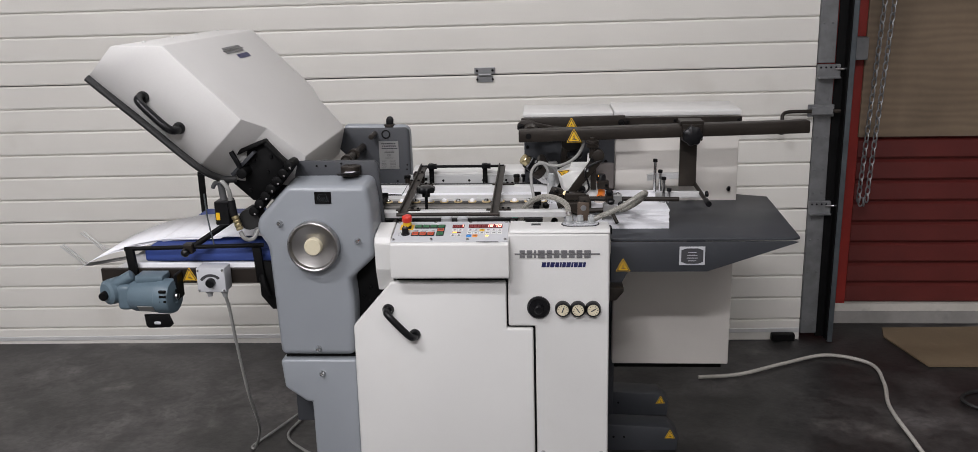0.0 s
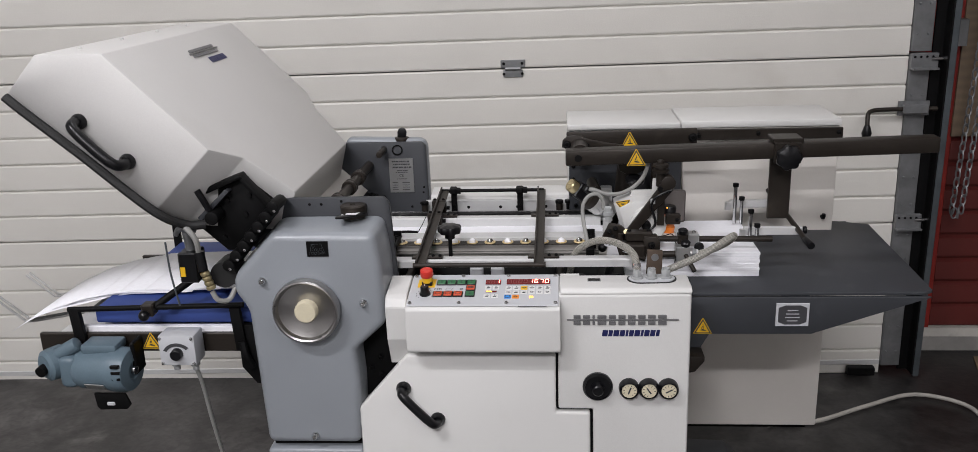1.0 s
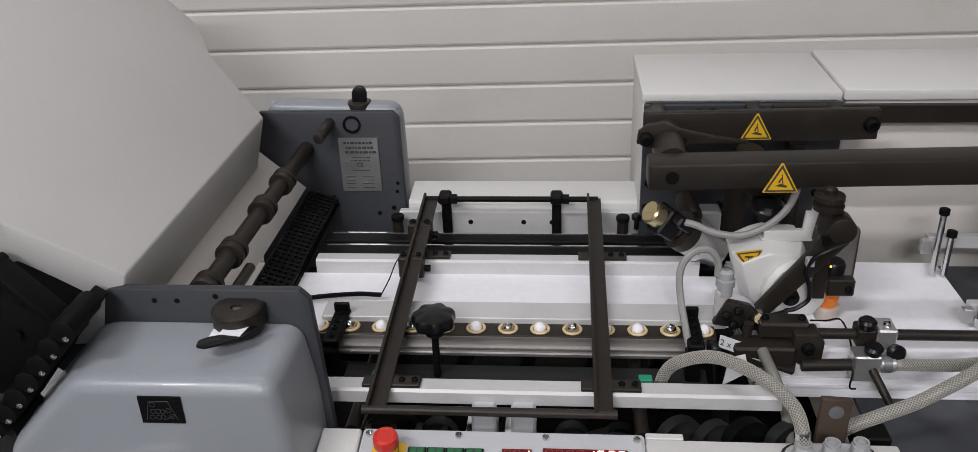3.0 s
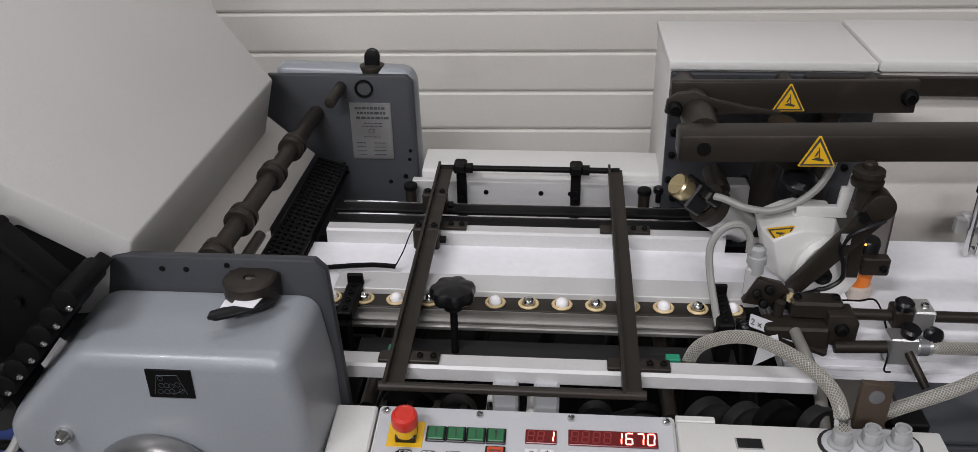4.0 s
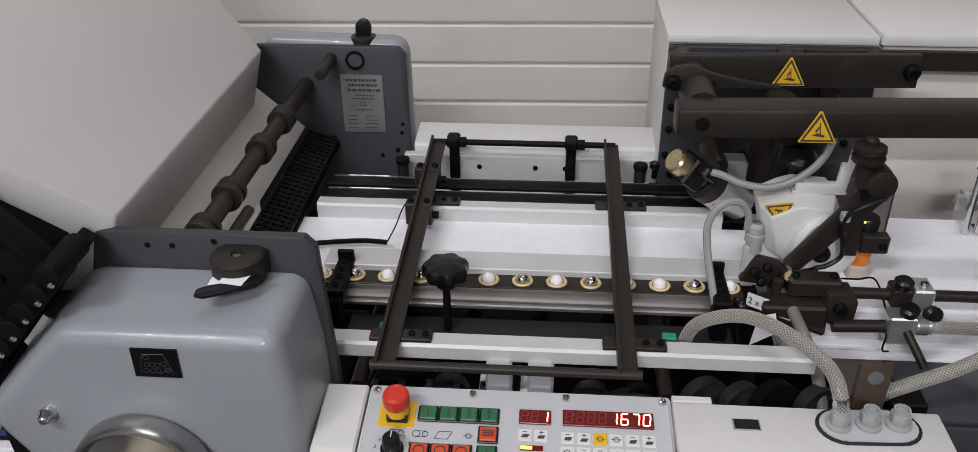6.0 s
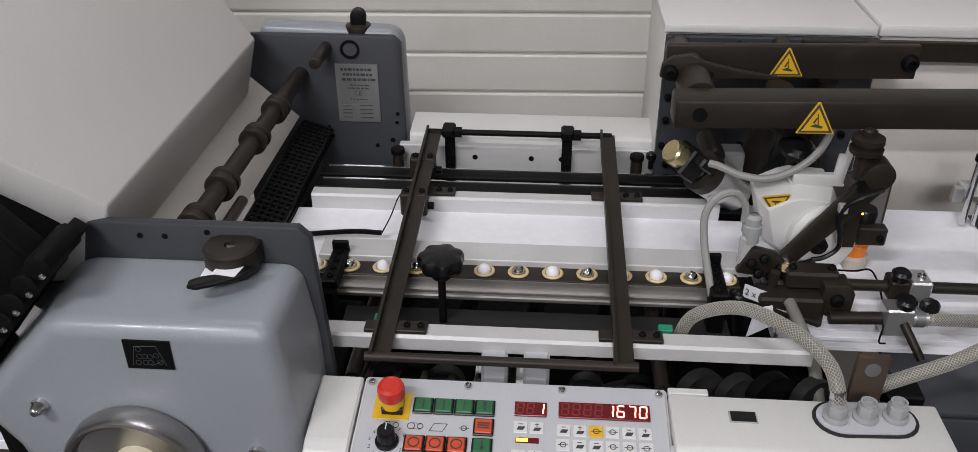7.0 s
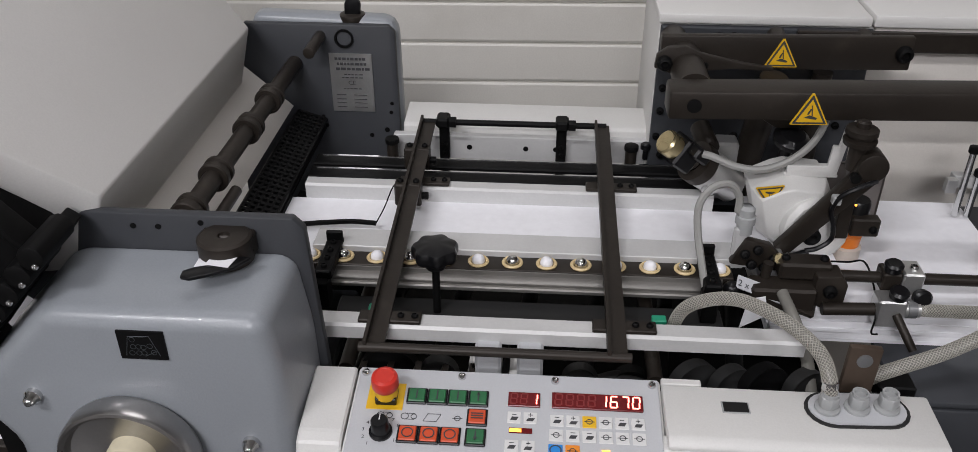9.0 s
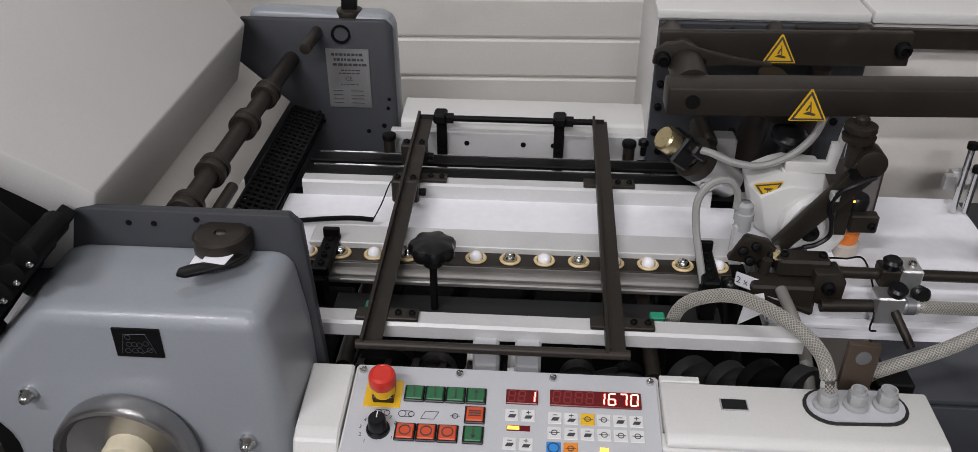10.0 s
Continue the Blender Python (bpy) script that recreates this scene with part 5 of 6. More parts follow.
part("flange", prism([(-0.125, 1.075), (-0.055, 1.075), (-0.060, 1.045), (-0.080, 1.035), (-0.105, 1.035), (-0.122, 1.045)], 0.385, 0.395, "y", 0.002), STEEL_D, ft_)
part("knob", lathe([(0.008, -0.02), (0.008, 0.0), (0.022, 0.003), (0.023, 0.010), (0.016, 0.016), (0, 0.018)], (-0.085, 0.385, 1.015), (0.1, -0.3, 1), 22), PLASTIC, ft_)

# hanging stop bar with clamp and star knob
st = thing("stack_stop", (0.25, 0.35, 1.0), "dark flat stop bar clamped on the beam", "stop bar")
part("flat_bar", box(0.226, 0.276, 0.362, 0.372, 0.928, 1.10, 0.001), STEEL_D, st)
part("clamp", box(0.218, 0.286, 0.312, 0.374, 1.1195, 1.131, 0.002), STEEL_D, st)
part("clamp_cheek", box(0.222, 0.282, 0.307, 0.3175, 1.074, 1.122, 0.002), STEEL_D, st)
star_knob("clamp_knob", (0.250, 0.301, 1.092), 0.030, 0.022, (0, -1, 0), st)
gr = thing("stack_guide", (0.2, 0.33, 0.92), "aluminium guide arm with pins and small knobs", "guide")
part("cross_rod", cyl((0.285, 0.24, 0.915), (0.262, 0.52, 0.955), 0.006), STEEL_D, gr)
part("rod_grip", cyl((0.285, 0.24, 0.915), (0.289, 0.205, 0.911), 0.0085, bev=0.001), PLASTIC, gr)
for y, z, x0, x1 in ((0.300, 0.918, 0.160, 0.292), (0.435, 0.945, 0.150, 0.262)):
    part("guide_arm", box(x0, x1, y - 0.007, y + 0.007, z - 0.009, z + 0.009, 0.001), ALUWHITE, gr)
    part("arm_knob", lathe([(0.004, 0), (0.009, 0.004), (0.009, 0.010), (0.005, 0.012), (0, 0.012)], (x1, y, z), (1, 0, 0.1), 16), PLASTIC, gr)
    for x, dz in ((x0 + 0.012, 0.046), (x0 + 0.028, 0.012)):
        p = part("pin", cyl((x, y - 0.012, 0.897), (x, y - 0.012, z + dz), 0.0045), CHROME, gr)
        part("pin_head", cyl((x, y - 0.012, z + dz), (x, y - 0.012, z + dz + 0.009), 0.007, bev=0.001), BLACK, p)
    part("pin_block", box(x0 - 0.012, x0 + 0.002, y - 0.018, y - 0.007, z - 0.012, z + 0.008, 0.001), ALU, gr)

# ---- feed table with its stack ----
fd = thing("feed_table", (0.27, 0.37, 0.75), "slate grey sheet-steel feed table with a tapered skirt", "table")
part("top", prism([(0.008, 0.112), (0.505, 0.112), (0.526, 0.125), (0.546, 0.60), (0.40, 0.66), (0.008, 0.66)], 0.830, 0.838, "z", 0.002), SLATE, fd)
part("skirt", prism([(0.008, 0.828), (0.505, 0.828), (0.521, 0.826), (0.275, 0.742), (0.058, 0.742), (0.010, 0.655)], 0.110, 0.118, "y", 0.0015), SLATE, fd)
part("end_skirt", prism([(0.112, 0.829), (0.66, 0.829), (0.66, 0.745), (0.112, 0.745)], 0.262, 0.268, "x"), SLATE, fd)
part("rear_skirt", prism([(0.008, 0.829), (0.505, 0.829), (0.275, 0.742), (0.008, 0.742)], 0.648, 0.656, "y"), SLATE, fd)
part("support_lug", prism([(0.004, 0.712), (0.042, 0.712), (0.042, 0.700), (0.022, 0.675), (0.004, 0.672)], 0.06, 0.109, "y", 0.002), STEEL_D, fd)
warning_sign((0.043, 0.1088, 0.7585), 0.040, fd)
bp = part("maker_badge", box(0.197, 0.267, 0.1065, 0.1100, 0.762, 0.815, 0.0006), PANELGREY, fd, "white badge with a black hexagonal mark")
part("badge_mark", prism([(0.202, 0.772), (0.216, 0.7665), (0.248, 0.7665), (0.262, 0.772), (0.262, 0.805), (0.248, 0.8105), (0.216, 0.8105), (0.202, 0.805)], 0.1058, 0.107), DARKINK, bp)
g = None
for zz, ww in ((0.799, 0.022), (0.791, 0.028), (0.783, 0.030), (0.775, 0.022)):
    g = box(0.232 - ww / 2, 0.232 + ww / 2, 0.1052, 0.1060, zz - 0.0009, zz + 0.0009, 0, bm=g)
part("badge_lines", g, PANELGREY, bp)
ps = thing("paper_stack", (0.03, 0.33, 0.84), "tall neat stack of white paper on the feed table", "paper stack")
random.seed(5)
z = 0.8385
zt = 0.8945
while z < zt:
    h = 0.0035 + 0.003 * random.random()
    j, k = random.uniform(-0.0012, 0.0012), random.uniform(-0.001, 0.001)
    part("ream", moved(box(-0.118, 0.180, 0.212, 0.462, z, min(z + h, zt) - 0.0004, 0), Matrix.Translation((j, k, 0))), PAPER, ps)
    z += h
# low carriage feet of the feeder on the floor
for i, (y0, y1) in enumerate(((0.69, 0.775), (0.437, 0.52))):
    fo = thing("floor_outrigger", (0.15, y0, 0), "dark grey sheet-steel machine foot with a hazard sticker", "machine foot", "floor outriggers")
    part("foot_body", prism([(-0.02, GROUND), (0.260, GROUND), (0.264, 0.062), (0.232, 0.090), (-0.02, 0.102)], y0, y1, "y", 0.004), SLATE, fo)
    warning_sign((0.236, y0 - 0.0012, 0.064), 0.034, fo)
    for x in (0.05, 0.085):
        part("hole", cyl((x, y0 - 0.0008, 0.055), (x, y0 + 0.002, 0.055), 0.004, seg=12), BLACK, fo)
solo("machine_underside", box(-0.60, 0.06, 0.60, 0.685, GROUND, 0.62, 0.004), SLATE, "dark machine base frame", "machine frame")

# ---- feeder head: suction unit, swing lever, sensor ----
fh = thing("suction_feeder", (-0.08, 0.32, 0.95), "white suction feeder head with a dark swing lever", "feeder")
HP = [(-0.147, 0.986), (-0.116, 1.002), (-0.100, 1.007), (-0.057, 1.003), (-0.040, 0.968), (-0.035, 0.928), (-0.058, 0.906), (-0.105, 0.905), (-0.130, 0.925)]
b = bmesh.new()
lo = [b.verts.new((x, 0.395, z)) for x, z in HP]
mid = [b.verts.new((x, 0.345, z)) for x, z in HP]
hi = [b.verts.new((-0.09 + (x + 0.09) * 0.80, 0.322, 0.955 + (z - 0.955) * 0.80)) for x, z in HP]
for p, q in ((lo, mid), (mid, hi)):
    for k in range(len(HP)):
        b.faces.new((p[k], p[(k + 1) % len(HP)], q[(k + 1) % len(HP)], q[k]))
b.faces.new(lo)
b.faces.new(hi)
bmesh.ops.recalc_face_normals(b, faces=b.faces)
bmesh.ops.bevel(b, geom=b.edges[:], offset=0.002, segments=2, affect="EDGES", profile=0.5)
part("housing", b, WHITE, fh)
part("lower_disc", lathe([(0.044, 0), (0.044, 0.012), (0.038, 0.018), (0, 0.020)], (-0.066, 0.328, 0.945), (0.15, -1, 0.1), 14), WHITE, fh)
part("axle", lathe([(0.011, 0), (0.011, 0.020), (0.006, 0.022), (0, 0.018)], (-0.075, 0.318, 0.945), (0, -1, 0), 18), BLACK, fh)
part("back_bracket", prism([(-0.107, 1.006), (-0.107, 1.019), (-0.059, 1.019), (-0.057, 1.046), (-0.050, 1.046), (-0.047, 1.070), (-0.040, 1.062), (-0.047, 1.006)], 0.343, 0.350, "y", 0.001), WHITE, fh)
part("bracket_flange", box(-0.110, -0.045, 0.343, 0.375, 1.004, 1.008, 0.001), WHITE, fh)
lev = part("swing_lever", prism([(-0.122, 0.937), (-0.114, 0.928), (-0.103, 0.928), (-0.019, 1.030), (-0.012, 1.042), (-0.014, 1.056), (-0.025, 1.065), (-0.037, 1.064), (-0.046, 1.052), (-0.052, 1.034)], 0.285, 0.297, "y", 0.002), STEEL_D, fh)
part("lever_boss", cyl((-0.029, 0.281, 1.049), (-0.029, 0.31, 1.049), 0.0175, seg=28, bev=0.002), STEEL_D, lev)
part("pivot_bolt", cyl((-0.047, 0.279, 1.037), (-0.047, 0.287, 1.037), 0.006, seg=14), BLACK, lev)
part("cable_clip", box(-0.068, -0.058, 0.276, 0.286, 1.003, 1.014, 0.001), GREYPLASTIC, lev)
part("lever_cable", tube([(-0.022, 0.282, 1.034), (-0.042, 0.276, 1.028), (-0.060, 0.276, 1.016), (-0.066, 0.280, 0.995), (-0.058, 0.285, 0.970), (-0.056, 0.288, 0.950), (-0.070, 0.286, 0.938), (-0.085, 0.284, 0.935)], 0.0030, seg=8), PLASTIC, lev)
warning_sign((-0.126, 0.3265, 0.986), 0.034, fh, tilt=172)
tk = part("thumb_nut", lathe([(0.010, -0.03), (0.010, 0), (0.018, 0.002), (0.019, 0.008), (0.014, 0.010), (0.014, 0.014), (0.0185, 0.015), (0.018, 0.021), (0.008, 0.023), (0.008, 0.029), (0.005, 0.031), (0, 0.031)], (-0.045, 0.300, 1.070), (0, 0, 1), 26), STEEL_D, fh)
part("foot_block", box(-0.138, -0.112, 0.262, 0.290, 0.918, 0.936, 0.002), ALU, fh)
part("foot_screw", lathe([(0.007, 0), (0.007, 0.006), (0.005, 0.008), (0, 0.008)], (-0.130, 0.275, 0.936), (0, 0, 1), 16), CHROME, fh)
part("sensor_plug", cyl((-0.112, 0.275, 0.928), (-0.082, 0.284, 0.932), 0.0048), PLASTIC, fh)
part("plug_ring", cyl((-0.112, 0.275, 0.928), (-0.105, 0.277, 0.929), 0.0062), ALU, fh)
ow = thing("sheet_sensor", (-0.02, 0.33, 0.93), "round sensor with a translucent orange body", "sensor")
part("orange_body", lathe([(0.0145, 0.0), (0.0150, 0.020), (0.0135, 0.022), (0.0135, 0.040), (0.0150, 0.042)], (-0.022, 0.328, 0.915), (0.08, 0, 1), 26), ORANGE, ow, "orange plastic body")
part("clear_skirt", lathe([(0.0185, -0.018), (0.0190, 0.004), (0.0145, 0.006)], (-0.022, 0.328, 0.915), (0.0, 0, 1), 26), mat("milky_plastic", (0.55, 0.48, 0.42), 0.3), ow)
part("black_top", lathe([(0.0150, 0.036), (0.0155, 0.040), (0.0155, 0.066), (0.013, 0.070), (0, 0.070)], (-0.022, 0.328, 0.915), (0.05, 0, 1), 26), PLASTIC, ow)
part("orange_ring", lathe([(0.0158, 0.046), (0.0163, 0.048), (0.0158, 0.051)], (-0.022, 0.328, 0.915), (0.05, 0, 1), 26), ORANGE, ow)
part("holder", box(-0.030, 0.004, 0.302, 0.318, 0.946, 0.970, 0.002), STEEL_D, ow)
screw((-0.004, 0.302, 0.957), 0.005, (0, -1, 0), ow, BLACK, "bolt")
part("status_light", ball((-0.026, 0.315, 0.983), 0.0016, 8), LEDAMBER, ow)
part("holder_post", box(-0.050, -0.034, 0.298, 0.308, 0.945, 1.04, 0.001), STEEL_D, ow)
part("back_plate", box(-0.050, 0.024, 0.372, 0.378, 0.930, 1.010, 0.006, 2), mat("tinted_plate", (0.20, 0.18, 0.17), 0.4, metal=0.4), ow)
for ob in (fh, ow):
    ob.location += Vector((0.010, -0.010, -0.009))
# solenoid valve and its cable
sv = thing("solenoid_valve", (-0.2, 0.42, 0.97), "aluminium solenoid valve with a black plug", "valve")
VA, VB2 = Vector((-0.238, 0.385, 1.012)), Vector((-0.140, 0.425, 0.930))
VD = (VB2 - VA).normalized()
part("brass_cap", lathe([(0.0, -0.004), (0.014, -0.003), (0.0165, 0.0), (0.0165, 0.016), (0.015, 0.017)], VA, VD, 30), BRASS, sv)
part("coil", moved(box(-0.018, 0.018, -0.020, 0.020, -0.014, 0.018, 0.003), Matrix.Translation(VA + VD * 0.03) @ VD.to_track_quat("Z", "Y").to_matrix().to_4x4()), PLASTIC, sv)
part("stem", cyl(VA + VD * 0.042, VA + VD * 0.062, 0.015, seg=24), CHROME, sv)
part("body_ring", lathe([(0.016, 0.054), (0.028, 0.056), (0.0285, 0.072), (0.026, 0.075)], VA, VD, 30), STEEL_D, sv)
part("body", lathe([(0.025, 0.073), (0.0275, 0.078), (0.0275, 0.102), (0.024, 0.106), (0.023, 0.135), (0, 0.136)], VA, VD, 30), ALU, sv, "machined aluminium body")
part("side_port", cyl(VA + VD * 0.09 + Vector((-0.004, -0.022, -0.012)), VA + VD * 0.09 + Vector((-0.005, -0.028, -0.014)), 0.009, seg=20, bev=0.001), ALU, sv)
part("inlet", cyl((-0.175, 0.42, 0.985), (-0.185, 0.46, 1.0), 0.014, seg=20, bev=0.003), STEEL_D, sv)
part("plug", moved(box(-0.012, 0.012, -0.006, 0.010, -0.014, 0.012, 0.003), Matrix.Translation(VA + VD * 0.034 + Vector((0.016, -0.018, 0.006))) @ VD.to_track_quat("Z", "Y").to_matrix().to_4x4()), PLASTIC, sv)
part("end_foot", box(-0.165, -0.135, 0.43, 0.46, 0.905, 0.99, 0.003), ALU, sv)
solo("sensor_cable", tube([(-0.206, 0.375, 1.002), (-0.185, 0.365, 1.004), (-0.155, 0.350, 0.998), (-0.125, 0.340, 1.000), (-0.095, 0.338, 1.014), (-0.072, 0.340, 1.036), (-0.060, 0.345, 1.062), (-0.060, 0.350, 1.078)], 0.0048, seg=8), GREYCABLE, "grey cable looping from the valve to the beam", "cable")
solo("sensor_cable", tube([(-0.165, 0.260, 0.985), (-0.166, 0.262, 1.004), (-0.178, 0.262, 1.020), (-0.198, 0.258, 1.018), (-0.212, 0.252, 0.998), (-0.212, 0.240, 0.968), (-0.205, 0.215, 0.930), (-0.198, 0.195, 0.895), (-0.198, 0.19, 0.86)], 0.0045, seg=8), GREYCABLE, "grey cable bent over the side lay", "cable")
# side lay block, clamps and rods in front of the head
sl = thing("side_lay_block", (-0.13, 0.24, 0.92), "dark steel side lay block with screws and a scale", "adjuster")
part("base_block", box(-0.128, -0.068, 0.218, 0.245, 0.928, 0.950, 0.003), STEEL_D, sl)
part("lower_block", box(-0.160, -0.085, 0.200, 0.232, 0.896, 0.926, 0.003), STEEL_D, sl)
part("cheek", prism([(-0.180, 0.930), (-0.164, 0.964), (-0.135, 0.957), (-0.112, 0.932), (-0.125, 0.922)], 0.245, 0.257, "y", 0.002), STEEL_D, sl)
part("end_block", prism([(-0.088, 0.942), (-0.060, 0.944), (-0.052, 0.932), (-0.053, 0.906), (-0.080, 0.900), (-0.090, 0.908)], 0.205, 0.232, "y", 0.002), STEEL_D, sl)
strip = part("scale_strip", moved(box(-0.030, 0.030, -0.008, 0.008, -0.001, 0.001, 0), Matrix.Translation((-0.148, 0.208, 0.920)) @ pose(0, 0, 0, 35, 18, -6)), PANELGREY, sl, "pale scale strip")
part("arrow_slot", moved(box(0.002, 0.026, -0.001, 0.001, 0.0, 0.0014, 0), Matrix.Translation((-0.148, 0.208, 0.920)) @ pose(0, 0, 0, 35, 18, -6)), DARKINK, strip)
text("2 x 1", 0.011, Matrix.Translation((-0.165, 0.2065, 0.9265)) @ pose(0, 0, 0, 35, 18, -6), DARKINK, strip, "handwriting", 0.0002)
part("strip_carrier", moved(box(-0.012, 0.055, -0.010, 0.010, -0.009, -0.0015, 0.001), Matrix.Translation((-0.135, 0.208, 0.917)) @ pose(0, 0, 0, 35, 18, -6)), STEEL_D, sl)
for k, c3 in enumerate(((-0.164, 0.244, 0.945), (-0.150, 0.243, 0.952), (-0.155, 0.243, 0.932), (-0.130, 0.243, 0.940), (-0.140, 0.243, 0.928))):
    screw(c3, 0.006, (0, -1, 0.4), sl, BLACK, "bolt")
for c3 in ((-0.120, 0.231, 0.950), (-0.076, 0.231, 0.950)):
    screw(c3, 0.005, (0, 0, 1), sl, BLACK, "bolt")
screw((-0.072, 0.204, 0.925), 0.008, (0, -1, 0), sl, BLACK, "bolt")
part("spring_post", cyl((-0.142, 0.228, 0.915), (-0.139, 0.228, 0.945), 0.006), STEEL_D, sl)
part("brass_nut", cyl((-0.126, 0.240, 0.944), (-0.126, 0.232, 0.948), 0.007, seg=6), BRASS, sl)
part("ball_knob", ball((-0.181, 0.210, 0.918), 0.0105), PLASTIC, sl)
part("clear_cover", box(-0.178, -0.160, 0.252, 0.262, 0.935, 0.975, 0.003), mat("cloudy_plastic", (0.50, 0.50, 0.50), 0.25), sl)
part("gland", lathe([(0.010, -0.012), (0.010, 0), (0.012, 0.001), (0.012, 0.010), (0.010, 0.011), (0.010, 0.020), (0.006, 0.024)], (-0.166, 0.260, 0.978), (0, 0.05, 1), 12), GREYPLASTIC, sl)
rd = thing("clamp_rods", (0.05, 0.23, 0.93), "dark steel guide rods with aluminium clamps and knobs", "guide rods")
part("upper_rod", cyl((-0.062, 0.225, 0.935), (0.20, 0.232, 0.930), 0.0068), STEEL_D, rd)
part("lower_rod", cyl((-0.076, 0.200, 0.905), (0.002, 0.200, 0.908), 0.0075), STEEL_D, rd)
cl = part("clamp_upper", box(0.012, 0.036, 0.212, 0.244, 0.920, 0.948, 0.002), ALU, rd)
part("dark_clamp", box(-0.010, 0.012, 0.214, 0.240, 0.922, 0.946, 0.002), STEEL_D, rd)
c2 = part("clamp_lower", box(-0.018, 0.014, 0.188, 0.214, 0.890, 0.926, 0.002), ALU, rd)
for c3, d in (((0.001, 0.222, 0.946), (0, -0.1, 1)), ((0.004, 0.198, 0.926), (0, -0.25, 1)), ((0.034, 0.212, 0.920), (0.1, -1, 0.2))):
    part("thumb_knob", lathe([(0.004, -0.006), (0.004, 0), (0.010, 0.002), (0.0110, 0.010), (0.008, 0.013), (0, 0.0125)], c3, d, 20), PLASTIC, cl)
screw((0.026, 0.226, 0.948), 0.005, (0, 0, 1), cl)
part("tommy_bar", cyl((0.004, 0.190, 0.908), (0.020, 0.160, 0.880), 0.005), STEEL_D, rd)
part("hose_tail", cyl((0.012, 0.200, 0.909), (0.032, 0.200, 0.909), 0.0095), ALU, rd)
part("hose_clip", cyl((0.018, 0.200, 0.909), (0.028, 0.200, 0.909), 0.0105, seg=24), GALV, rd)
part("wire_finger", tube([(-0.052, 0.27, 0.925), (-0.035, 0.262, 0.930), (-0.018, 0.255, 0.935), (-0.012, 0.225, 0.918), (-0.018, 0.19, 0.905), (-0.020, 0.185, 0.885), (-0.012, 0.186, 0.882)], 0.0012, seg=5), BLACK, rd)
sl.location += Vector((0.011, 0, -0.008))
rd.location += Vector((0.009, 0, -0.010))
bk = thing("eye_bracket", (-0.067, 0.1, 0.85), "rusty flat steel bracket with a hole", "bracket")
part("flat", prism([(-0.088, 0.84), (-0.056, 0.84), (-0.054, 0.955), (-0.086, 0.957)], 0.052, 0.060, "y", 0.0015), mat("rusty_steel", (0.11, 0.08, 0.06), 0.5, metal=0.5, var=0.2), bk)
part("hole", cyl((-0.070, 0.0505, 0.941), (-0.070, 0.0535, 0.941), 0.0078), GALV, bk)
part("small_lug", box(-0.030, 0.010, 0.09, 0.12, 0.855, 0.875, 0.002), BLACK, bk)
# hoses
BRAID = mat("pale_hose_yarn", (0.40, 0.385, 0.34), 0.5, var=0.05)


def braided_hose(pts, r, label):
    h = thing("vacuum_hose", pts[0], label, "hose")
    part("hose_wall", tube(pts, r, seg=14), HOSE, h)
    path = smooth_path(pts, 18)
    b = bmesh.new()
    for sgn in (1, -1):
        for k in range(12):
            up, line, turn = Vector((0.13, 0.21, 0.97)).normalized(), [], 2 * math.pi * k / 12
            for i, p in enumerate(path):
                t = path[min(i + 1, len(path) - 1)] - path[max(i - 1, 0)]
                step = t.length / 2
                t.normalize()
                up = (up - t * up.dot(t)).normalized()
                s = t.cross(up)
                line.append(p + (r + 0.0002) * (math.cos(turn) * up + math.sin(turn) * s))
                turn += sgn * step / (r * 1.0)
            tube(line, 0.00038, seg=4, bm=b, smooth=False)
    part("braid", b, BRAID, h, "fine woven yarn", kind="stuff")
    return h


braided_hose([(-0.109, 0.017, 0.918), (-0.111, 0.024, 0.940), (-0.116, 0.044, 0.952), (-0.132, 0.070, 0.959), (-0.156, 0.098, 0.961), (-0.183, 0.130, 0.953), (-0.211, 0.150, 0.936), (-0.233, 0.163, 0.910), (-0.245, 0.168, 0.86)], 0.0070, "braided clear vacuum hose arching out of the cabinet")
braided_hose([(-0.068, 0.075, 0.880), (-0.045, 0.078, 0.900), (-0.014, 0.081, 0.914), (0.025, 0.086, 0.930), (0.065, 0.092, 0.953), (0.090, 0.098, 0.968), (0.099, 0.106, 0.969), (0.099, 0.118, 0.960), (0.088, 0.145, 0.938), (0.068, 0.178, 0.914), (0.052, 0.196, 0.901), (0.041, 0.200, 0.899)], 0.0070, "braided clear vacuum hose looping to the clamp")
solo("flat_hose", tube([(-0.098, 0.09, 0.86), (-0.100, 0.125, 0.885), (-0.108, 0.16, 0.905), (-0.115, 0.20, 0.915)], 0.0070, seg=12), HOSE, "braided hose behind the front union", "hose")
part("hose_clip", lathe([(0.0073, -0.004), (0.0084, -0.003), (0.0084, 0.004), (0.0073, 0.005)], (-0.110, 0.0580, 0.934), (-0.1, 0.25, 1), 20), CHROME, mc)
solo("paper_scrap", prism([(-0.165, 0.885), (-0.135, 0.905), (-0.142, 0.930), (-0.160, 0.925)], 0.170, 0.1708), PAPER, "torn scrap of white paper in the works", "paper")

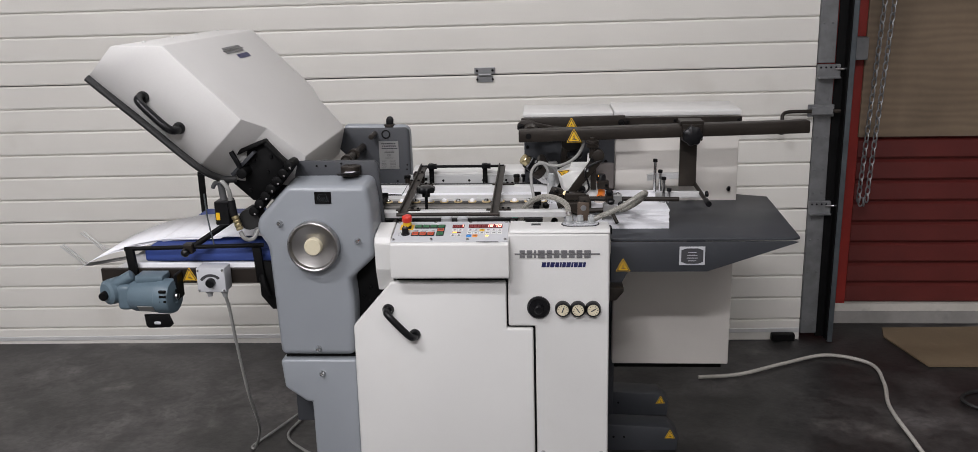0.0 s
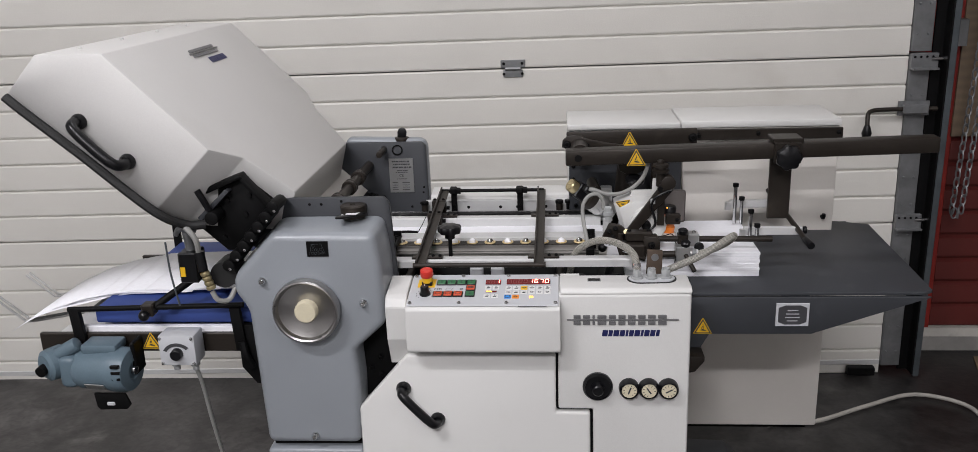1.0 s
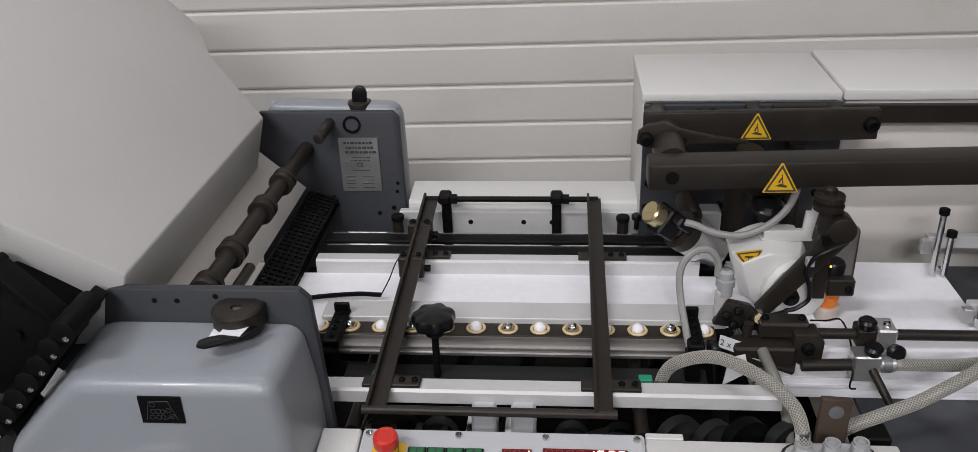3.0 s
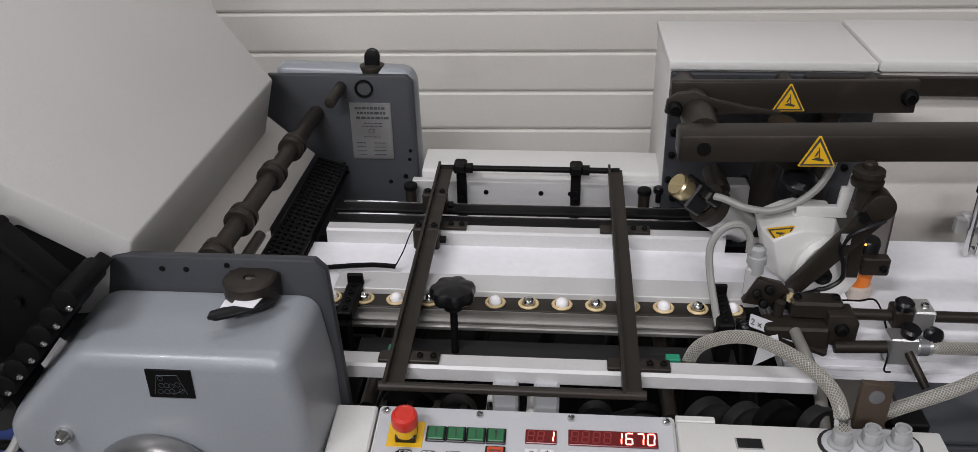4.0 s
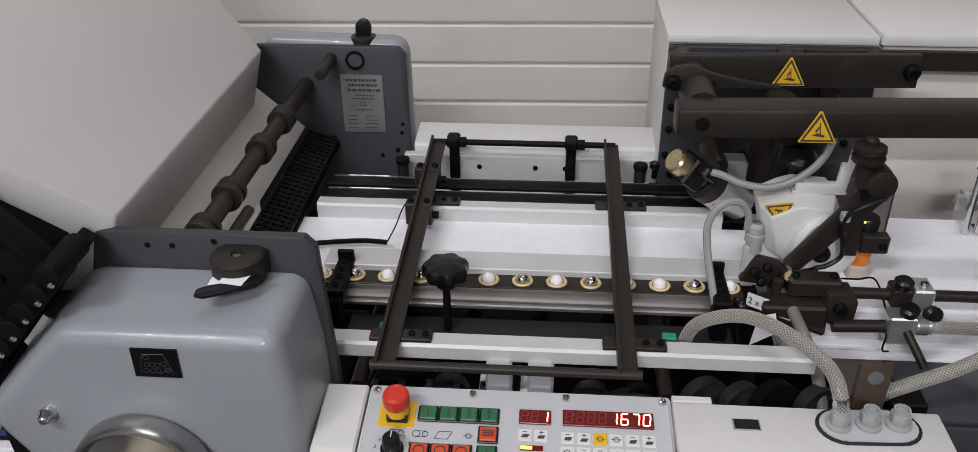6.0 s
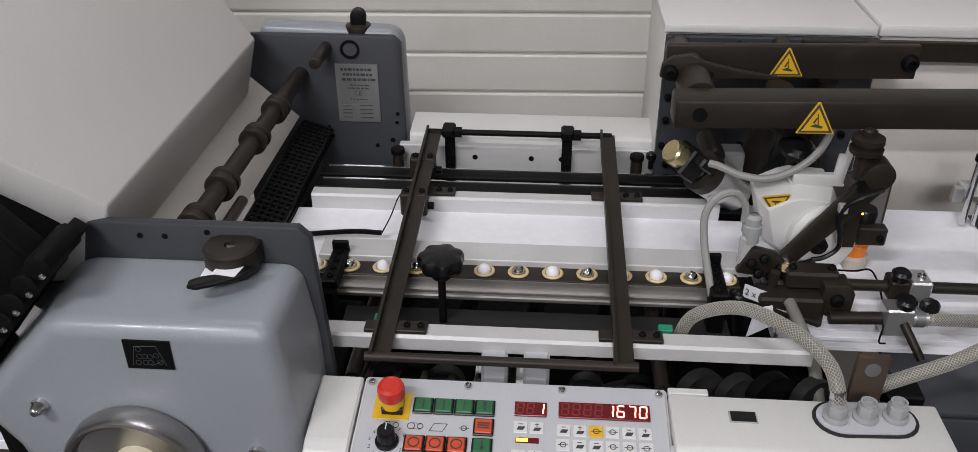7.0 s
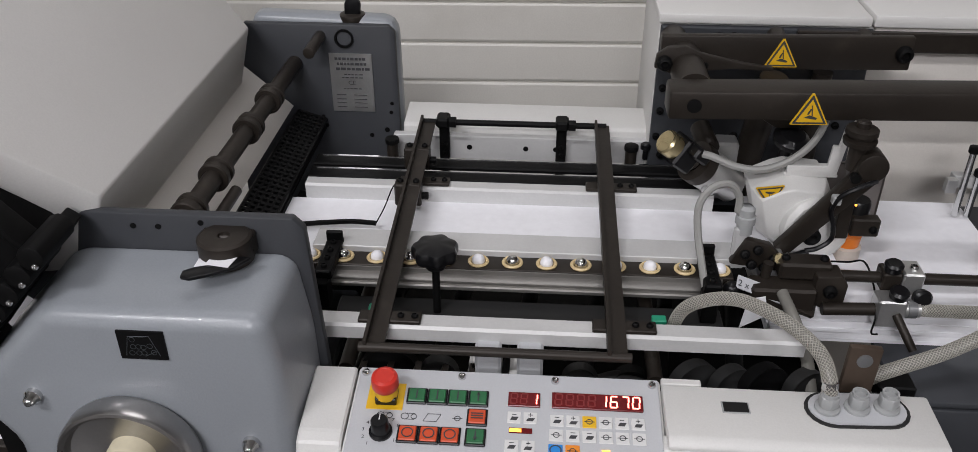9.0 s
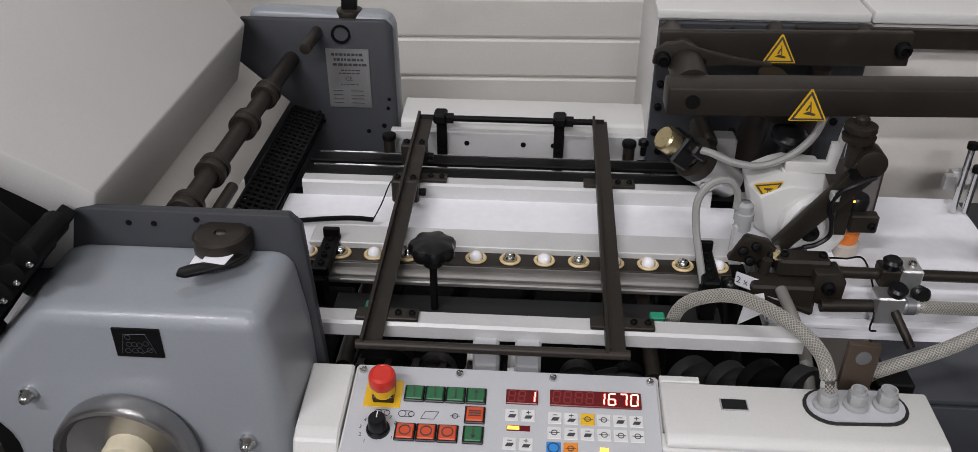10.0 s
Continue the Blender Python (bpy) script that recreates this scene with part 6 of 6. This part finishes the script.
# ---- delivery tray ----
dt = thing("delivery_belt", (-1.15, 0.25, 0.78), "delivery conveyor with blue belts and dark side rails", "conveyor")
for y in (0.036, 0.56):
    part("side_rail", box(-1.42, -0.925, y, y + 0.012, 0.735, 0.778, 0.002), STEEL_D, dt)
part("bed", box(-1.38, -0.92, 0.048, 0.56, 0.758, 0.776, 0.002), ALUWHITE, dt)
part("white_edge", box(-1.33, -0.955, 0.0475, 0.062, 0.776, 0.790, 0.001), PAPER, dt)
part("belt", box(-1.30, -0.93, 0.064, 0.30, 0.790, 0.826, 0.006, 2), BELTBLUE, dt, "blue belt")
part("belt", box(-1.30, -0.93, 0.42, 0.55, 0.780, 0.822, 0.006, 2), BELTBLUE, dt, "blue belt")
warning_sign((-1.165, 0.0348, 0.757), 0.042, dt)
for x in (-1.318, -0.958):
    p = prism([(x - 0.012, 0.742), (x + 0.012, 0.742), (x + 0.004, 0.842), (x - 0.018, 0.842)], 0.022, 0.035, "y", 0.001)
    part("upright", p, BLACK, dt)
part("top_rail", cyl((-1.338, 0.028, 0.838), (-0.945, 0.028, 0.848), 0.006), BLACK, dt)
for x in (-1.32, -1.12):
    part("far_upright", box(x - 0.01, x + 0.01, 0.575, 0.585, 0.76, 0.94, 0.001), BLACK, dt)
part("far_rail", cyl((-1.33, 0.58, 0.93), (-0.95, 0.58, 0.94), 0.006), BLACK, dt)
rr = part("roller_arm", cyl((-1.152, 0.020, 0.838), (-1.045, 0.10, 0.905), 0.008), BLACK, dt)
part("arm_joint", box(-1.165, -1.138, 0.008, 0.036, 0.828, 0.856, 0.003), STEEL_D, rr)
part("arm_knob", ball((-1.156, 0.002, 0.834), 0.012), PLASTIC, rr)
part("end_bracket", prism([(-0.965, 0.80), (-0.930, 0.80), (-0.915, 0.66), (-0.935, 0.66), (-0.965, 0.70)], 0.030, 0.042, "y", 0.002), BLACK, dt)
part("crank", tube([(-0.955, 0.022, 0.765), (-0.948, 0.016, 0.735), (-0.938, 0.020, 0.705)], 0.009, seg=8), BLACK, dt)
for y, xb, zb in ((0.20, -1.55, 0.737), (0.42, -1.602, 0.715)):
    g = None
    for d in (0.0, 0.016):
        g = tube([(-1.32, y + d, 0.775), (xb + 0.012, y + d, zb), (xb - 0.004, y + d, zb + 0.001), (xb - 0.072, y + d, zb + 0.060)], 0.0032, seg=6, bm=g, smooth=False)
    part("wire_stop", g, ALU, dt, "bent wire paper stop")
dp = thing("folded_sheets", (-1.25, 0.26, 0.8), "fanned shingle of folded white sheets on the delivery belt", "paper stack")
random.seed(9)


def lie(x):
    """Height of the shingle over the belt's end and the wire stops."""
    s = min(max((x + 1.55) / 0.33, 0), 1)
    return 0.737 + 0.092 * (s * (2 - s)) + 0.004 * max(0, (x + 1.2)) / 0.25


for i in range(6):
    f = i / 5
    x0 = -1.548 + 0.335 * f + random.uniform(-0.004, 0.004)
    dy = random.uniform(-0.006, 0.006) + 0.012 * f
    b = bmesh.new()
    n, length = 10, 0.24
    for side in (0, 1):
        for k in range(n + 1):
            x = x0 + length * k / n
            b.verts.new((x, (0.135 if side == 0 else 0.40) + dy, lie(x) + 0.0016 * (i + 1) + 0.004 * math.sin(k * 0.6) * (1 - f)))
    b.verts.ensure_lookup_table()
    for k in range(n):
        b.faces.new((b.verts[k], b.verts[k + 1], b.verts[n + 2 + k], b.verts[n + 1 + k]))
    sheet_ob = part("sheet", b, PAPER, dp)
    md = sheet_ob.modifiers.new("thickness", "SOLIDIFY")
    md.thickness = 0.0010
# motor under the tray
mo = thing("electric_motor", (-1.28, 0.0, 0.72), "blue-grey painted electric gear motor under the tray", "motor")
part("barrel", lathe([(0.0, 0.0), (0.030, 0.0), (0.042, 0.006), (0.046, 0.016), (0.046, 0.085), (0.049, 0.087), (0.049, 0.115), (0.045, 0.126), (0.020, 0.130), (0.018, 0.126), (0, 0.126)], (-1.355, 0.0, 0.715), (1, -0.12, 0), 40), MOTORBLUE, mo)
part("gearbox", box(-1.385, -1.345, -0.038, 0.036, 0.680, 0.752, 0.012, 3), MOTORBLUE, mo)
part("fan_end", lathe([(0.0, 0), (0.026, 0.0), (0.034, 0.006), (0.036, 0.02), (0.036, 0.045)], (-1.418, -0.03, 0.728), (0.5, 0.8, 0), 28), MOTORBLUE, mo)
part("capacitor", cyl((-1.40, -0.015, 0.745), (-1.345, -0.01, 0.775), 0.016, bev=0.004), MOTORBLUE, mo)
part("port", cyl((-1.42, -0.045, 0.722), (-1.418, -0.028, 0.724), 0.012), BLACK, mo)
for zz in (0.742, 0.728, 0.714):
    part("vent_slot", box(-1.255, -1.236, -0.0615, -0.054, zz - 0.0035, zz + 0.0035, 0.001), BLACK, mo)
part("terminal_box", box(-1.335, -1.255, -0.025, 0.030, 0.755, 0.776, 0.006, 2), MOTORBLUE, mo)
part("shaft_end", lathe([(0.010, 0), (0.009, 0.006), (0, 0.008)], (-1.226, -0.0155, 0.715), (1, -0.12, 0), 20), CHROME, mo)
part("name_plate", moved(box(-0.022, 0.022, -0.001, 0.001, -0.010, 0.010, 0), Matrix.Translation((-1.30, -0.048, 0.690)) @ pose(0, 0, 0, 35, 0, -6)), ALU, mo)
part("mount_foot", prism([(-1.315, 0.668), (-1.245, 0.668), (-1.235, 0.640), (-1.245, 0.630), (-1.305, 0.628), (-1.312, 0.635)], -0.035, -0.028, "y", 0.002), BLACK, mo)
part("foot_slot", box(-1.288, -1.270, -0.0365, -0.034, 0.640, 0.648, 0.002), PANELGREY, mo)
part("mount_plate", box(-1.232, -1.222, -0.01, 0.035, 0.70, 0.775, 0.003), BLACK, mo)
mo.location.x += 0.038
# switch box
sb = thing("switch_box", (-1.08, 0.0, 0.76), "small grey speed control box under the tray", "switch box")
part("box", box(-1.123, -1.043, -0.022, 0.030, 0.728, 0.797, 0.004, 2), PANELGREY, sb)
part("regulator_knob", lathe([(0.013, 0), (0.012, 0.012), (0.010, 0.014), (0, 0.014)], (-1.083, -0.022, 0.757), (0, -1, 0), 20), PLASTIC, sb)
g = None
for i in range(9):
    t = radians(40 + 100 * i / 8)
    t2 = radians(40 + 100 * (i + 1) / 8)
    g = prism([(-1.083 + r * math.cos(a), 0.750 + r * math.sin(a) * 0.9) for r, a in ((0.026, t), (0.026, t2), (0.034, t2), (0.034, t))], -0.0232, -0.0218, bm=g)
part("scale_arc", g, DARKINK, sb)
for x in (-1.117, -1.049):
    for zz in (0.734, 0.791):
        screw((x, -0.022, zz), 0.0035, (0, -1, 0), sb)
for x in (-1.098, -1.056):
    part("gland", lathe([(0.010, 0), (0.010, 0.008), (0.007, 0.010), (0.007, 0.018)], (x, 0.0, 0.728), (0, 0, -1), 14), GREYPLASTIC, sb)
solo("motor_cable", tube([(-1.056, 0.0, 0.715), (-1.055, 0.02, 0.66), (-1.06, 0.06, 0.54), (-1.07, 0.14, 0.35), (-1.09, 0.26, 0.17), (-1.155, 0.39, 0.03), (-1.18, 0.43, 0.010), (-1.14, 0.53, 0.010), (-1.07, 0.70, 0.010), (-1.06, 0.65, 0.010), (-1.08, 0.51, 0.010), (-1.00, 0.41, 0.010), (-0.91, 0.35, 0.010)], 0.0045, seg=8), GREYCABLE, "grey cable drooping from the switch box to the floor", "cable")
# photo sensor on the delivery side
vs = thing("jam_sensor", (-1.02, 0.0, 0.95), "black sensor switch with a braided cable tail", "sensor")
part("sensor_body", box(-1.050, -1.010, -0.03, 0.02, 0.920, 0.985, 0.003), PLASTIC, vs)
part("sensor_face", box(-1.046, -1.036, -0.032, -0.029, 0.935, 0.955, 0), YELLOW, vs)
part("sensor_post", cyl((-1.03, -0.005, 0.98), (-1.035, -0.005, 1.03), 0.009), GALV, vs)
part("bracket", tube([(-1.055, -0.01, 1.02), (-1.04, -0.02, 1.035), (-1.005, -0.03, 1.035)], 0.006, seg=8), GALV, vs)
part("plug_stem", cyl((-1.0, -0.035, 0.99), (-0.995, -0.038, 0.950), 0.010), PLASTIC, vs)
for i in range(4):
    part("gold_plug", lathe([(0.009, 0), (0.010, 0.003), (0.009, 0.008)], (-0.993 + 0.003 * i, -0.038, 0.948 - 0.010 * i), (0.25, 0, -1), 16), BRASS, vs)
part("plug_cable", tube([(-0.982, -0.038, 0.905), (-0.972, -0.036, 0.885), (-0.955, -0.02, 0.88), (-0.945, 0.0, 0.90)], 0.0055, seg=8), GREYCABLE, vs)
part("supply_cable", tube([(-1.035, -0.01, 1.03), (-1.02, -0.04, 1.045), (-1.0, -0.045, 1.02), (-1.0, -0.036, 0.985)], 0.006, seg=8), GREYCABLE, vs)
part("support_arm", box(-1.01, -0.93, 0.0, 0.012, 0.905, 0.93, 0.002), STEEL_D, vs)
part("roller_disc", cyl((-0.965, -0.01, 0.93), (-0.965, 0.05, 0.93), 0.028), RUBBER, vs)
part("trip_wire", tube([(-1.085, 0.0, 1.0), (-1.08, -0.005, 0.93), (-1.07, -0.005, 0.86)], 0.0022, seg=5), GALVDARK, vs)
